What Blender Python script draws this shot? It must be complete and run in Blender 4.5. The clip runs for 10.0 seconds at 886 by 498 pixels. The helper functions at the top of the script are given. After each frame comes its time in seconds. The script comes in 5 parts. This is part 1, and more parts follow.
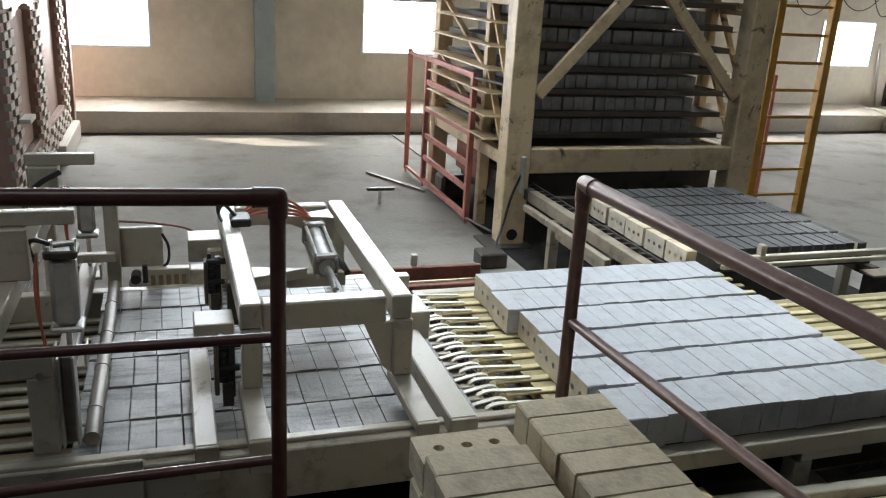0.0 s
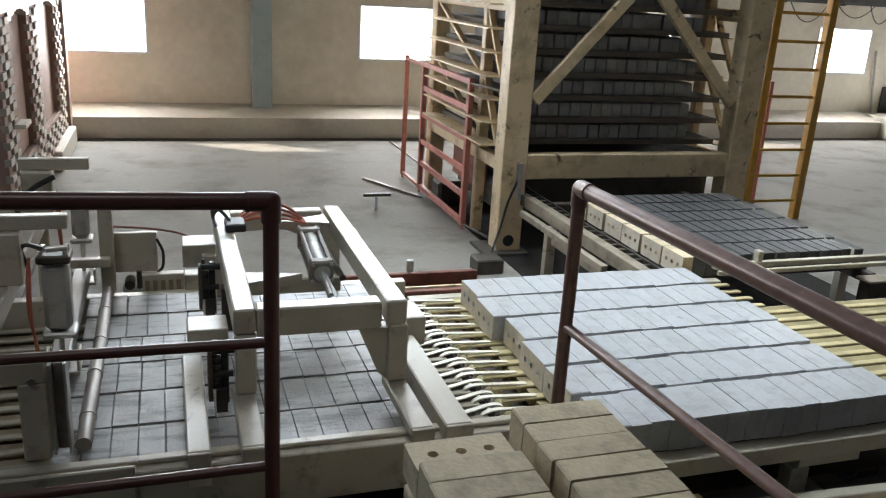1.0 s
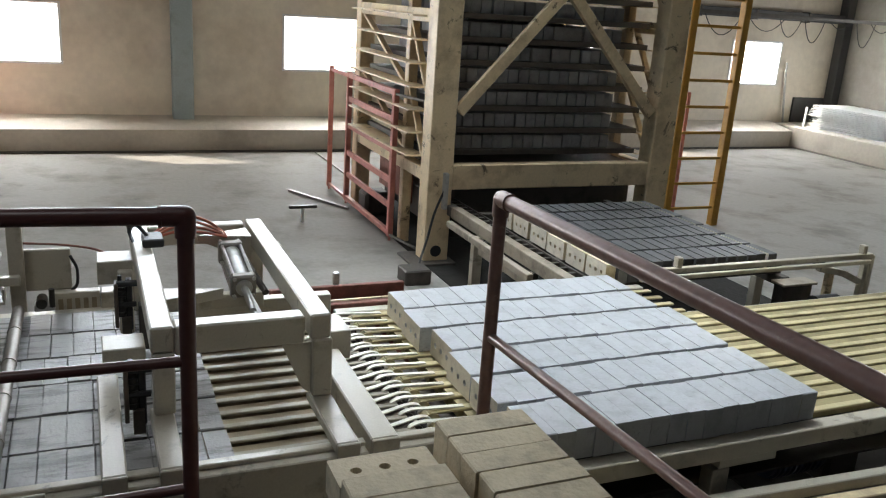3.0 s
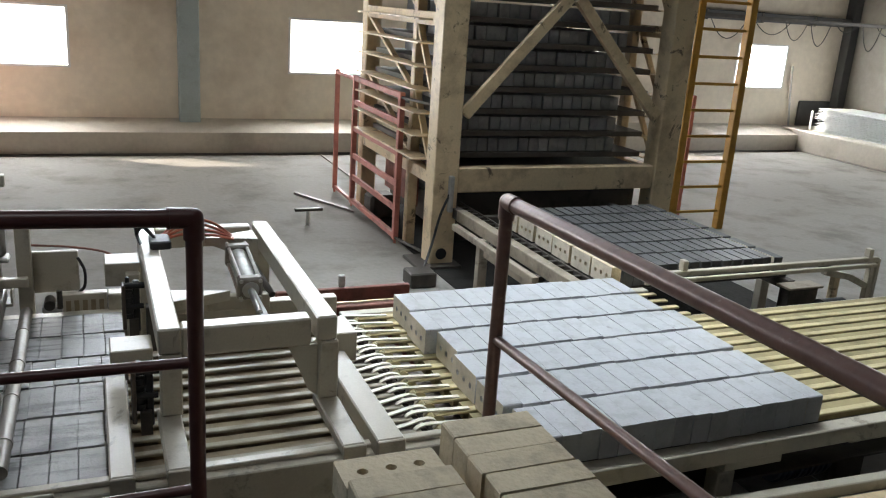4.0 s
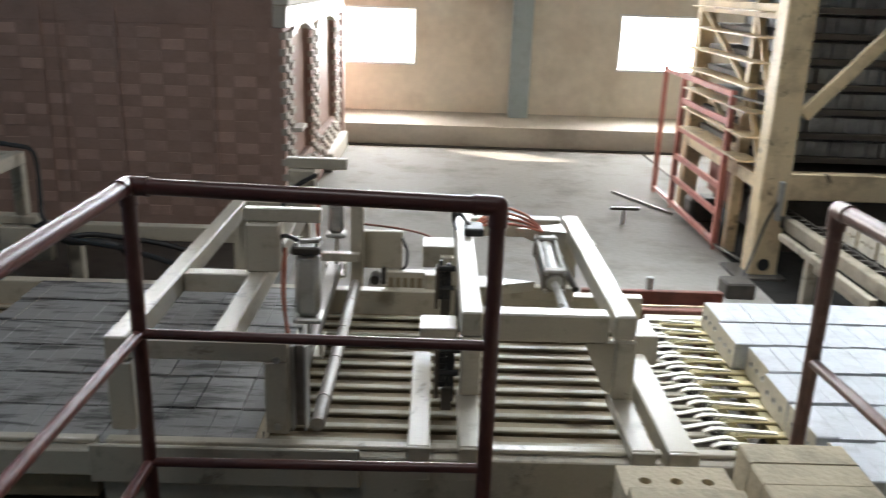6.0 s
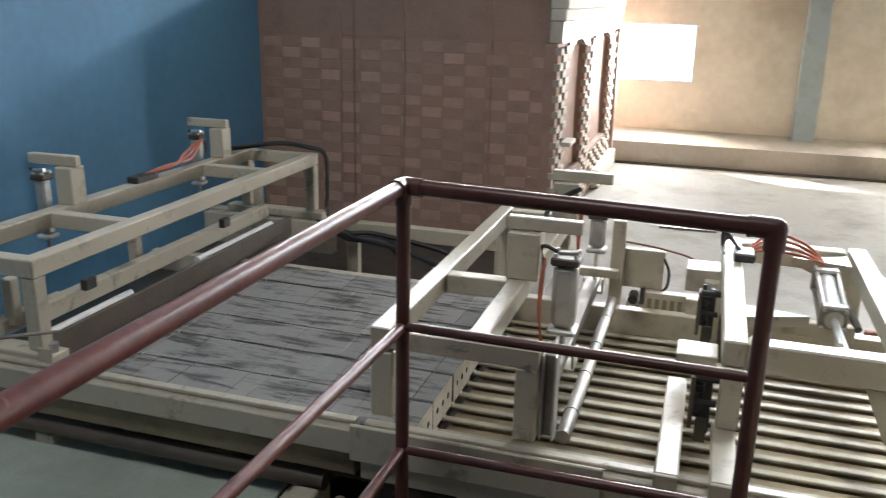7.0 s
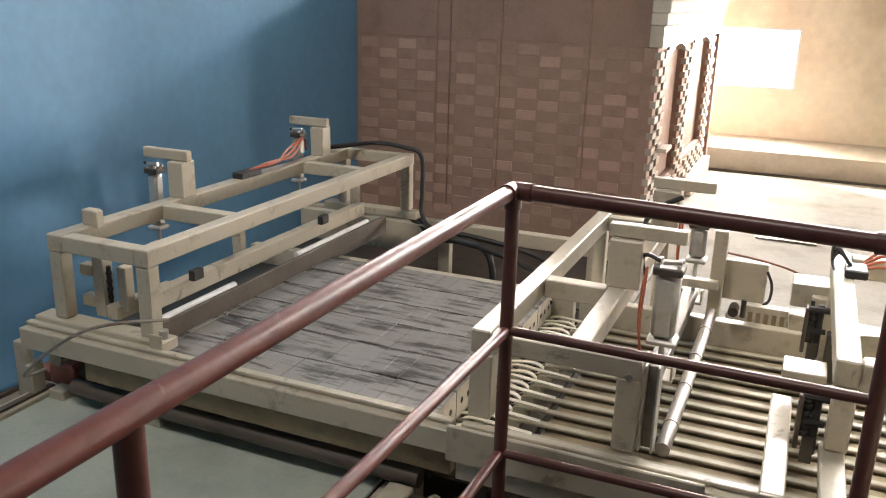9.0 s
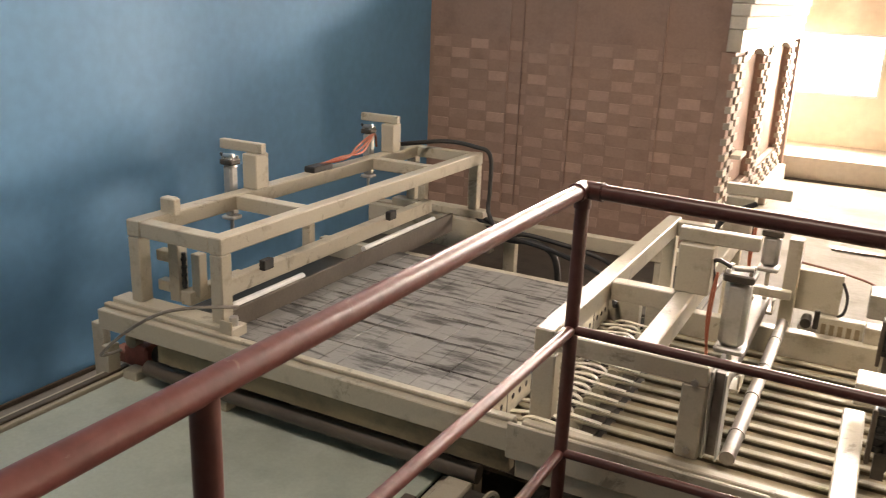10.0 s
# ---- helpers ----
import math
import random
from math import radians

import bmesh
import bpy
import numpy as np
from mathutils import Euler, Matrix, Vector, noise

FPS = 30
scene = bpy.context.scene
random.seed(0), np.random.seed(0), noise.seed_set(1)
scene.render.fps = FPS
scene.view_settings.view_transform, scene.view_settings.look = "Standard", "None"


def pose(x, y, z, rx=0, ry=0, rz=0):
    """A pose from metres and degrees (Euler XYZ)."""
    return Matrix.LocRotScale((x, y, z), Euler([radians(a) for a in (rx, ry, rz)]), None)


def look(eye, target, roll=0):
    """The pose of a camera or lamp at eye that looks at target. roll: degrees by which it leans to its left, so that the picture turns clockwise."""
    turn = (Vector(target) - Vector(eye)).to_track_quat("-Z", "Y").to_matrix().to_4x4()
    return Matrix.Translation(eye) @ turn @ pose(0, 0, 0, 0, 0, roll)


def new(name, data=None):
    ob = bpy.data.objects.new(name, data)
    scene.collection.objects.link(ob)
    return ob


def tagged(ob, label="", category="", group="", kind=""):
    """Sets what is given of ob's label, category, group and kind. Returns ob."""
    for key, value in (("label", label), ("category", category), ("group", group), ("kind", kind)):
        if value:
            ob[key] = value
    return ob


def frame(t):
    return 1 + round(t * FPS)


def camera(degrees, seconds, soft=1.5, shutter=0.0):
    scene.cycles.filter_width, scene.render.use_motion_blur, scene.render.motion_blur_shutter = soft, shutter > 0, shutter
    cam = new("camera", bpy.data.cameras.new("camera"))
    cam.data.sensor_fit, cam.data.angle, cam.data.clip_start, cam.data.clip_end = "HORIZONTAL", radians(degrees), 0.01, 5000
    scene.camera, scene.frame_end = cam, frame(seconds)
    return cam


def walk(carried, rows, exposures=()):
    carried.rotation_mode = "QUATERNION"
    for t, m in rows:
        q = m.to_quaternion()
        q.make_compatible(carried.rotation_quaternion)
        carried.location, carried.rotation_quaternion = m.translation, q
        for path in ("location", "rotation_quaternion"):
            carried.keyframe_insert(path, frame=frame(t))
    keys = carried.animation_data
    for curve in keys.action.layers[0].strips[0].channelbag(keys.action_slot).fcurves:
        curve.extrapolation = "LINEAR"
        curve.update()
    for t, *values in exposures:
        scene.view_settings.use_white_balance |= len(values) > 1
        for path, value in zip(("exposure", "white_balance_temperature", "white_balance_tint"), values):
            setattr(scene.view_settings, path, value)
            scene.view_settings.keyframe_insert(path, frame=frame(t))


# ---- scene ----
cam = camera(55.7, 10.0, 1.1, 0.35)
PATH = [
    (0, (-0.024, 0.109, 1.979), (0.581, 1.912, 1.36), 3.3),
    (0.5, (-0.016, 0.096, 1.979), (0.571, 1.907, 1.367), 3.4),
    (1, (-0.014, 0.118, 1.971), (0.598, 1.924, 1.367), 3.4),
    (1.5, (-0.007, 0.122, 1.972), (0.673, 1.907, 1.381), 3.6),
    (2, (0.006, 0.124, 1.972), (0.743, 1.89, 1.392), 3.8),
    (2.5, (0.014, 0.127, 1.972), (0.786, 1.88, 1.399), 3.9),
    (4, (0.004, 0.115, 1.974), (0.762, 1.877, 1.41), 3.9),
    (4.5, (0.017, 0.121, 1.969), (0.782, 1.881, 1.407), 4.0),
    (5, (0.017, 0.123, 1.971), (0.705, 1.913, 1.402), 3.7),
    (5.5, (0.022, 0.117, 1.971), (0.43, 1.986, 1.386), 2.9),
    (6, (0.048, 0.135, 1.957), (0.08, 2.042, 1.353), 2.0),
    (7.5, (0.03, 0.139, 1.936), (-0.676, 1.919, 1.358), 1.4),
    (8, (0.012, 0.13, 1.946), (-0.718, 1.897, 1.36), 1.6),
    (8.5, (-0.01, 0.115, 1.943), (-0.75, 1.878, 1.358), 1.6),
    (9, (-0.026, 0.105, 1.946), (-0.775, 1.865, 1.363), 1.6),
    (9.5, (-0.026, 0.096, 1.941), (-0.821, 1.836, 1.356), 1.9),
    (10, (-0.027, 0.086, 1.934), (-0.914, 1.781, 1.349), 2.3),
]
walk(cam, [(t, look(eye, target, roll)) for t, eye, target, roll in PATH],
     exposures=[(0, 1.22, 6900, 10), (5.0, 1.18, 6900, 11), (5.5, 1.18, 6900, 11), (6.2, 2.0, 7000, 12), (7.4, 2.4, 7300, 12), (9.0, 2.8, 8300, 17), (9.5, 2.84, 8800, 18), (10, 2.9, 9900, 22)])

# ---- world, sun, openings ----
SUN_AZ, SUN_EL = radians(-58), radians(32.5)      # sun stands in the north-west, low
world = bpy.data.worlds.new("sky")
scene.world = world
world.use_nodes = True
wn = world.node_tree
sky = wn.nodes.new("ShaderNodeTexSky")
sky.sky_type, sky.sun_disc = "NISHITA", False
sky.sun_elevation, sky.sun_rotation = SUN_EL, SUN_AZ
wn.links.new(sky.outputs[0], wn.nodes["Background"].inputs[0])
wn.nodes["Background"].inputs[1].default_value = 0.15

sun = new("sun", bpy.data.lights.new("sun", "SUN"))
sun.data.energy, sun.data.angle, sun.data.color = 5.0, radians(0.5), (1, 0.95, 0.86)
TO_SUN = Vector((math.sin(SUN_AZ) * math.cos(SUN_EL), math.cos(SUN_AZ) * math.cos(SUN_EL), math.sin(SUN_EL)))
sun.matrix_world = look(TO_SUN * 20, (0, 0, 0))


def sky_light(name, eye, target, w, h, power, colour=(0.86, 0.93, 1.0)):
    """Daylight standing in an opening."""
    lamp = new(name, bpy.data.lights.new(name, "AREA"))
    lamp.data.shape, lamp.data.size, lamp.data.size_y = "RECTANGLE", w, h
    lamp.data.energy, lamp.data.color = power, colour
    lamp.matrix_world = look(eye, target)
    return lamp


WIN_X = [-1.25 + 3.635 * i for i in range(-3, 4)]   # left edges of the windows in the north wall
WIN_W, WIN_Z0, WIN_Z1 = 1.05, 0.945, 1.66
for wx in WIN_X:
    sky_light("window_daylight", (wx + WIN_W / 2, 11.30, (WIN_Z0 + WIN_Z1) / 2), (wx + WIN_W / 2, 0, (WIN_Z0 + WIN_Z1) / 2 - 1.5), WIN_W, WIN_Z1 - WIN_Z0, 62)
# clerestory band assumed high in the north wall, above the view
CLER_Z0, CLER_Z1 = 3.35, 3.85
sky_light("unseen_clerestory", (-4.1, 11.30, 3.6), (-3.0, 3, 1.2), 7.8, CLER_Z1 - CLER_Z0, 250, (0.84, 0.92, 1.0))
# taller unseen band east of it, added for the sheen on brick tops
high_lamp = sky_light("unseen_clerestory", (5.5, 11.30, 4.4), (5.5, 3, 0.9), 10.8, 2.2, 112, (0.78, 0.89, 1.0))
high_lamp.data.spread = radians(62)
# deep roof light added unseen over the hall's middle to brighten brick tops
ROOF_X0, ROOF_X1, ROOF_Y0, ROOF_Y1 = 0.7, 3.1, 4.35, 5.65
roof_lamp = sky_light("added_rooflight", ((ROOF_X0 + ROOF_X1) / 2, (ROOF_Y0 + ROOF_Y1) / 2, 6.75), (2.75, 3.7, 0), ROOF_X1 - ROOF_X0, ROOF_Y1 - ROOF_Y0, 29, (0.76, 0.88, 1.0))
roof_lamp.data.spread = radians(50)
# window in the east wall
sky_light("window_daylight", (12.1, 8.3, 1.35), (0, 7.6, -0.6), 1.3, 0.9, 28)
# small roof light added unseen over the lower belt to lift belt and kiln
side_lamp = sky_light("added_rooflight", (-2.2, 0.2, 6.98), (-2.1, 5.0, 0.8), 1.6, 1.6, 9, (0.9, 0.95, 1.0))
side_lamp.data.spread = radians(84)
# the bright yard outside
yard = bpy.data.materials.new("bright_yard")
yard.use_nodes = True
yard_glow = yard.node_tree.nodes.new("ShaderNodeEmission")
yard_glow.inputs[0].default_value, yard_glow.inputs[1].default_value = (1, 0.99, 0.97, 1), 3.0
yard.node_tree.links.new(yard_glow.outputs[0], yard.node_tree.nodes["Material Output"].inputs[0])


# ---- materials ----
def mat(name, base, rough=0.6, metal=0.0, dark=None, amount=0.5, scale=6.0, bump=0.15, fine=60.0, light=None, spec=0.5, per=0.0, stretch=(1, 1, 1), scatter=True, low=0.48, high=0.72, scuff=None):
    """Paint, stone or metal: base colour, broad stains towards dark, fine grain towards light, and a little relief."""
    m = bpy.data.materials.new(name)
    m.use_nodes = True
    nt = m.node_tree
    N, L = nt.nodes, nt.links
    b = N["Principled BSDF"]
    tc = N.new("ShaderNodeTexCoord")
    n1, n2 = N.new("ShaderNodeTexNoise"), N.new("ShaderNodeTexNoise")
    n1.inputs["Scale"].default_value, n1.inputs["Detail"].default_value, n1.inputs["Roughness"].default_value = scale, 6, 0.62
    n2.inputs["Scale"].default_value, n2.inputs["Detail"].default_value = fine, 3
    geo = N.new("ShaderNodeNewGeometry")
    where = geo.outputs["Position"] if per < 0 else tc.outputs["Object"]
    oi = N.new("ShaderNodeObjectInfo")
    if per > 0 and scatter:
        far = N.new("ShaderNodeVectorMath")
        far.operation = "MULTIPLY_ADD"
        far.inputs[1].default_value = (31, 17, 23)
        L.new(oi.outputs["Random"], far.inputs[0])
        L.new(where, far.inputs[2])
        where = far.outputs[0]
    mp = N.new("ShaderNodeMapping")
    mp.inputs["Scale"].default_value = stretch
    L.new(where, mp.inputs["Vector"])
    L.new(mp.outputs[0], n1.inputs["Vector"])
    L.new(where, n2.inputs["Vector"])
    dark = dark or tuple(c * 0.45 for c in base)
    light = light or tuple(min(1, c * 1.18) for c in base)
    r1, r2 = N.new("ShaderNodeMapRange"), N.new("ShaderNodeMapRange")
    r1.inputs[1].default_value, r1.inputs[2].default_value, r1.inputs[3].default_value, r1.inputs[4].default_value = low, high, 0, amount
    r2.inputs[1].default_value, r2.inputs[2].default_value, r2.inputs[3].default_value, r2.inputs[4].default_value = 0.35, 0.7, 0, 0.5
    L.new(n1.outputs["Fac"], r1.inputs[0])
    L.new(n2.outputs["Fac"], r2.inputs[0])
    x1, x2 = N.new("ShaderNodeMix"), N.new("ShaderNodeMix")
    x1.data_type = x2.data_type = "RGBA"
    x1.inputs[6].default_value, x1.inputs[7].default_value = (*base, 1), (*light, 1)
    L.new(r2.outputs[0], x1.inputs[0])
    L.new(x1.outputs[2], x2.inputs[6])
    x2.inputs[7].default_value = (*dark, 1)
    L.new(r1.outputs[0], x2.inputs[0])
    out = x2.outputs[2]
    if scuff:
        n3, r3, x3 = N.new("ShaderNodeTexNoise"), N.new("ShaderNodeMapRange"), N.new("ShaderNodeMix")
        n3.inputs["Scale"].default_value, n3.inputs["Detail"].default_value, n3.inputs["Roughness"].default_value, n3.inputs["Distortion"].default_value = scuff[1], 8, 0.7, 0.6
        r3.inputs[1].default_value, r3.inputs[2].default_value, r3.inputs[3].default_value, r3.inputs[4].default_value = scuff[2], scuff[2] + 0.07, 0, scuff[3]
        x3.data_type = "RGBA"
        L.new(where, n3.inputs["Vector"])
        L.new(n3.outputs["Fac"], r3.inputs[0])
        L.new(r3.outputs[0], x3.inputs[0])
        L.new(out, x3.inputs[6])
        x3.inputs[7].default_value = (*scuff[0], 1)
        out = x3.outputs[2]
    if per > 0:
        rr = N.new("ShaderNodeMapRange")
        rr.inputs[3].default_value, rr.inputs[4].default_value = 1 - per, 1 + per
        L.new(oi.outputs["Random"], rr.inputs[0])
        hs = N.new("ShaderNodeHueSaturation")
        L.new(rr.outputs[0], hs.inputs["Value"])
        L.new(out, hs.inputs["Color"])
        out = hs.outputs[0]
    L.new(out, b.inputs["Base Color"])
    b.inputs["Roughness"].default_value, b.inputs["Metallic"].default_value = rough, metal
    b.inputs["Specular IOR Level"].default_value = spec
    bp = N.new("ShaderNodeBump")
    bp.inputs["Strength"].default_value, bp.inputs["Distance"].default_value = bump, 0.01
    L.new(n2.outputs["Fac"], bp.inputs["Height"])
    L.new(bp.outputs[0], b.inputs["Normal"])
    return m


CREAM = mat("cream_paint", (0.465, 0.42, 0.335), 0.36, dark=(0.2, 0.155, 0.1), amount=0.55, scale=11, bump=0.04, fine=130, light=(0.535, 0.49, 0.40), low=0.55, high=0.74, scuff=((0.1, 0.075, 0.05), 7, 0.6, 0.55))
TOWER = mat("tower_paint", (0.70, 0.555, 0.35), 0.45, dark=(0.22, 0.13, 0.07), amount=0.65, scale=4, bump=0.12, scuff=((0.07, 0.04, 0.025), 6, 0.585, 0.85))
BRICK = mat("pale_clay_brick", (0.425, 0.432, 0.445), 0.36, dark=(0.22, 0.22, 0.215), amount=0.5, scale=14, bump=0.12, fine=90, per=0.05, spec=0.8, scuff=((0.16, 0.158, 0.155), 26, 0.62, 0.6))
BRICK_L = mat("smudged_clay_brick", (0.25, 0.243, 0.233), 0.46, dark=(0.03, 0.026, 0.024), amount=0.95, low=0.49, high=0.62, scale=15, spec=0.6, bump=0.12, fine=90, per=0.05, stretch=(0.3, 1.5, 1), scatter=False)
# a darker clay: shade inside the tower is put into the colour
BRICK_P = mat("shaded_tower_brick", (0.29, 0.29, 0.295), 0.6, amount=0.6, scale=12, bump=0.15, per=0.12)
# paler clay on the x-facing ends of the end bricks
BRICK_E = mat("pale_end_clay", (0.62, 0.565, 0.46), 0.7, dark=(0.3, 0.26, 0.2), amount=0.5, scale=14, bump=0.2, fine=80, per=0.06)
# clay darkened for the shade under the tower
BRICK_D = mat("shaded_clay_brick", (0.085, 0.085, 0.086), 0.5, dark=(0.04, 0.04, 0.04), amount=0.8, scale=12, bump=0.12, fine=90, per=0.08)
BRICK_T = mat("tan_clay_brick", (0.55, 0.46, 0.315), 0.75, dark=(0.2, 0.16, 0.11), amount=0.55, scale=12, bump=0.35, fine=70, per=0.08)
CONCRETE = mat("concrete_floor", (0.275, 0.257, 0.232), 0.8, spec=0.25, dark=(0.12, 0.108, 0.095), amount=0.7, scale=1.7, bump=0.3, fine=22, per=-1, scuff=((0.11, 0.105, 0.098), 3.4, 0.62, 0.45))
PLASTER = mat("cream_plaster", (0.74, 0.67, 0.56), 0.85, dark=(0.46, 0.375, 0.28), amount=0.7, scale=0.8, bump=0.15, fine=12, per=-1)
LEDGE = mat("ledge_cement", (0.50, 0.455, 0.385), 0.42, dark=(0.22, 0.18, 0.14), amount=0.6, scale=1.4, bump=0.2, fine=20, per=-1)
COLUMN = mat("column_paint", (0.36, 0.43, 0.44), 0.5, dark=(0.2, 0.2, 0.18), amount=0.5, scale=3)
BLUE = mat("blue_wall_paint", (0.105, 0.325, 0.55), 0.5, dark=(0.09, 0.25, 0.42), amount=0.5, scale=0.7, bump=0.05, fine=15, per=-1)
RAIL = mat("maroon_rail_paint", (0.1, 0.033, 0.028), 0.34, dark=(0.05, 0.018, 0.016), amount=0.5, scale=18, bump=0.06, light=(0.115, 0.05, 0.043), scuff=((0.28, 0.18, 0.15), 22, 0.66, 0.5))
# lighter maroon for the rails that run back along y
RAIL_S = mat("lighter_maroon_rail_paint", (0.165, 0.047, 0.04), 0.38, dark=(0.07, 0.022, 0.019), amount=0.5, scale=18, bump=0.06, light=(0.21, 0.075, 0.064), scuff=((0.32, 0.2, 0.17), 22, 0.64, 0.6))
RAIL_W = mat("worn_rail_paint", (0.2, 0.105, 0.082), 0.32, 0.1, dark=(0.07, 0.035, 0.03), amount=0.5, scale=14, bump=0.06, light=(0.22, 0.14, 0.12), scuff=((0.34, 0.26, 0.22), 20, 0.62, 0.6))
RED = mat("red_gate_paint", (0.5, 0.18, 0.145), 0.5, dark=(0.2, 0.06, 0.05), amount=0.6, scale=10)
YELLOW = mat("yellow_ladder_paint", (0.5, 0.27, 0.04), 0.5, dark=(0.25, 0.12, 0.02), amount=0.5, scale=8)
SLAT = mat("pale_yellow_belt", (0.56, 0.475, 0.27), 0.6, spec=0.3, dark=(0.2, 0.16, 0.09), amount=0.65, scale=6, bump=0.1, per=0.08)
SLAT_L = mat("dusty_belt", (0.37, 0.335, 0.25), 0.55, dark=(0.15, 0.12, 0.08), amount=0.7, scale=6, bump=0.1, per=0.1)
STEEL = mat("bare_steel", (0.55, 0.54, 0.52), 0.3, 0.9, amount=0.4, scale=20, bump=0.05)
ALU = mat("aluminium_tube", (0.47, 0.47, 0.45), 0.45, 0.5, dark=(0.2, 0.18, 0.16), amount=0.5, scale=16, bump=0.03)
PIPE = mat("dull_steel_pipe", (0.25, 0.225, 0.2), 0.45, 0.25, dark=(0.11, 0.075, 0.055), amount=0.8, scale=9, bump=0.08, scuff=((0.42, 0.4, 0.37), 14, 0.62, 0.5))
BLACK = mat("black_rubber", (0.02, 0.02, 0.021), 0.5, amount=0.3, scale=20)
WORN = mat("grimy_cream_paint", (0.29, 0.245, 0.185), 0.5, dark=(0.09, 0.07, 0.05), amount=0.8, scale=7, bump=0.1, scuff=((0.45, 0.4, 0.3), 10, 0.6, 0.6))
# greasy steel; also stands in for shade on some sheets and beams
DARKM = mat("greasy_shaded_steel", (0.07, 0.06, 0.05), 0.5, 0.3, dark=(0.02, 0.018, 0.015), amount=0.7, scale=8)
HOSE = mat("orange_hose", (0.5, 0.15, 0.09), 0.35, amount=0.2)
WIRE = mat("pale_wire", (0.7, 0.66, 0.56), 0.4, amount=0.3)
BELT = mat("grey_green_belt", (0.41, 0.46, 0.40), 0.5, dark=(0.22, 0.25, 0.21), amount=0.6, scale=2.2, bump=0.05)
KILN = mat("brown_kiln_brick", (0.335, 0.215, 0.172), 0.7, dark=(0.21, 0.13, 0.1), amount=0.5, scale=5, bump=0.3, fine=50, per=0.2)
KILN_P = mat("proud_kiln_brick", (0.43, 0.28, 0.222), 0.7, dark=(0.31, 0.20, 0.16), amount=0.6, scale=5, bump=0.3, fine=50, per=0.16)
WHITEB = mat("white_kiln_brick", (0.44, 0.39, 0.33), 0.8, dark=(0.4, 0.33, 0.26), amount=0.4, scale=8, per=0.12)
WHITE = mat("white_plaster", (0.6, 0.56, 0.49), 0.8, dark=(0.45, 0.4, 0.33), amount=0.5, scale=2)
SHEET = mat("white_sheet", (0.75, 0.76, 0.76), 0.45, amount=0.3)
PALLET = mat("dark_pallet", (0.10, 0.085, 0.07), 0.7, amount=0.5)
DEBRIS = mat("clay_crumbs", (0.46, 0.38, 0.2), 0.9, amount=0.6, scale=20, bump=0.6)
BELT_BED = mat("brown_belt_bed", (0.26, 0.20, 0.125), 0.6, dark=(0.08, 0.06, 0.04), amount=0.7, scale=6)
SLAT_BED = mat("olive_belt_bed", (0.34, 0.28, 0.15), 0.7, dark=(0.12, 0.095, 0.055), amount=0.7, scale=5, spec=0.25)
GREYW = mat("grey_wall", (0.08, 0.08, 0.08), 0.8, amount=0.4, scale=1, per=-1)
ROOF = mat("roof_sheet", (0.12, 0.12, 0.125), 0.6, amount=0.3)
# near-black, for floor sheets that stand in for shade under the machines
FLOOR_SHADE = mat("black_floor_shade", (0.028, 0.026, 0.024), 0.95, dark=(0.015, 0.014, 0.013), amount=0.7, scale=5, spec=0.1, bump=0.3, fine=30)
RUBBERF = mat("brown_roller", (0.10, 0.077, 0.06), 0.5, amount=0.5)


# ---- mesh helpers ----
def mesh_ob(name, bm, material, parent=None, label="", smooth=False):
    me = bpy.data.meshes.new(name)
    bm.to_mesh(me)
    bm.free()
    if smooth:
        me.polygons.foreach_set("use_smooth", [True] * len(me.polygons))
        me.set_sharp_from_angle(angle=radians(40))
    for m in (material if isinstance(material, (list, tuple)) else [material]):
        me.materials.append(m)
    ob = new(name, me)
    if parent:
        ob.parent = parent
    if label:
        ob["label"] = label
    return ob


def part(name, bm, material, parent, label="", smooth=False):
    return mesh_ob(name, bm, material, parent, label, smooth)


def thing(name, label, category, at=(0, 0, 0), group="", kind=""):
    e = new(name)
    e.empty_display_size = 0.1
    e.location = at
    return tagged(e, label, category, group, kind)


def box(bm, x0, x1, y0, y1, z0, z1, bevel=0.004, m=None):
    g = bmesh.ops.create_cube(bm, size=1)
    vs = g["verts"]
    bmesh.ops.scale(bm, vec=(x1 - x0, y1 - y0, z1 - z0), verts=vs)
    bmesh.ops.translate(bm, vec=((x0 + x1) / 2, (y0 + y1) / 2, (z0 + z1) / 2), verts=vs)
    if bevel:
        es = list({e for v in vs for e in v.link_edges})
        r = bmesh.ops.bevel(bm, geom=es, offset=bevel, segments=1, affect="EDGES")
        vs = list({v for f in r["faces"] for v in f.verts} | {v for v in vs if v.is_valid})
    if m is not None:
        bmesh.ops.transform(bm, matrix=m, verts=vs)
    return vs


def new_box(*a, **k):
    bm = bmesh.new()
    box(bm, *a, **k)
    return bm


def beam_between(bm, p, q, w, h, bevel=0.004, up=(0, 0, 1)):
    """A square bar from p to q, w wide and h high."""
    p, q = Vector(p), Vector(q)
    d = q - p
    z = d.normalized()
    x = Vector(up).cross(z)
    x = Vector((1, 0, 0)) if x.length < 1e-4 else x.normalized()
    y = z.cross(x)
    m = Matrix((x, y, z)).transposed().to_4x4()
    m.translation = (p + q) / 2
    return box(bm, -w / 2, w / 2, -h / 2, h / 2, -d.length / 2, d.length / 2, bevel, m)


def rod(bm, p, q, r, seg=14, r2=None):
    p, q = Vector(p), Vector(q)
    d = q - p
    m = Matrix.Translation((p + q) / 2) @ d.to_track_quat("Z", "Y").to_matrix().to_4x4()
    return bmesh.ops.create_cone(bm, cap_ends=True, segments=seg, radius1=r, radius2=r if r2 is None else r2, depth=d.length, matrix=m)["verts"]


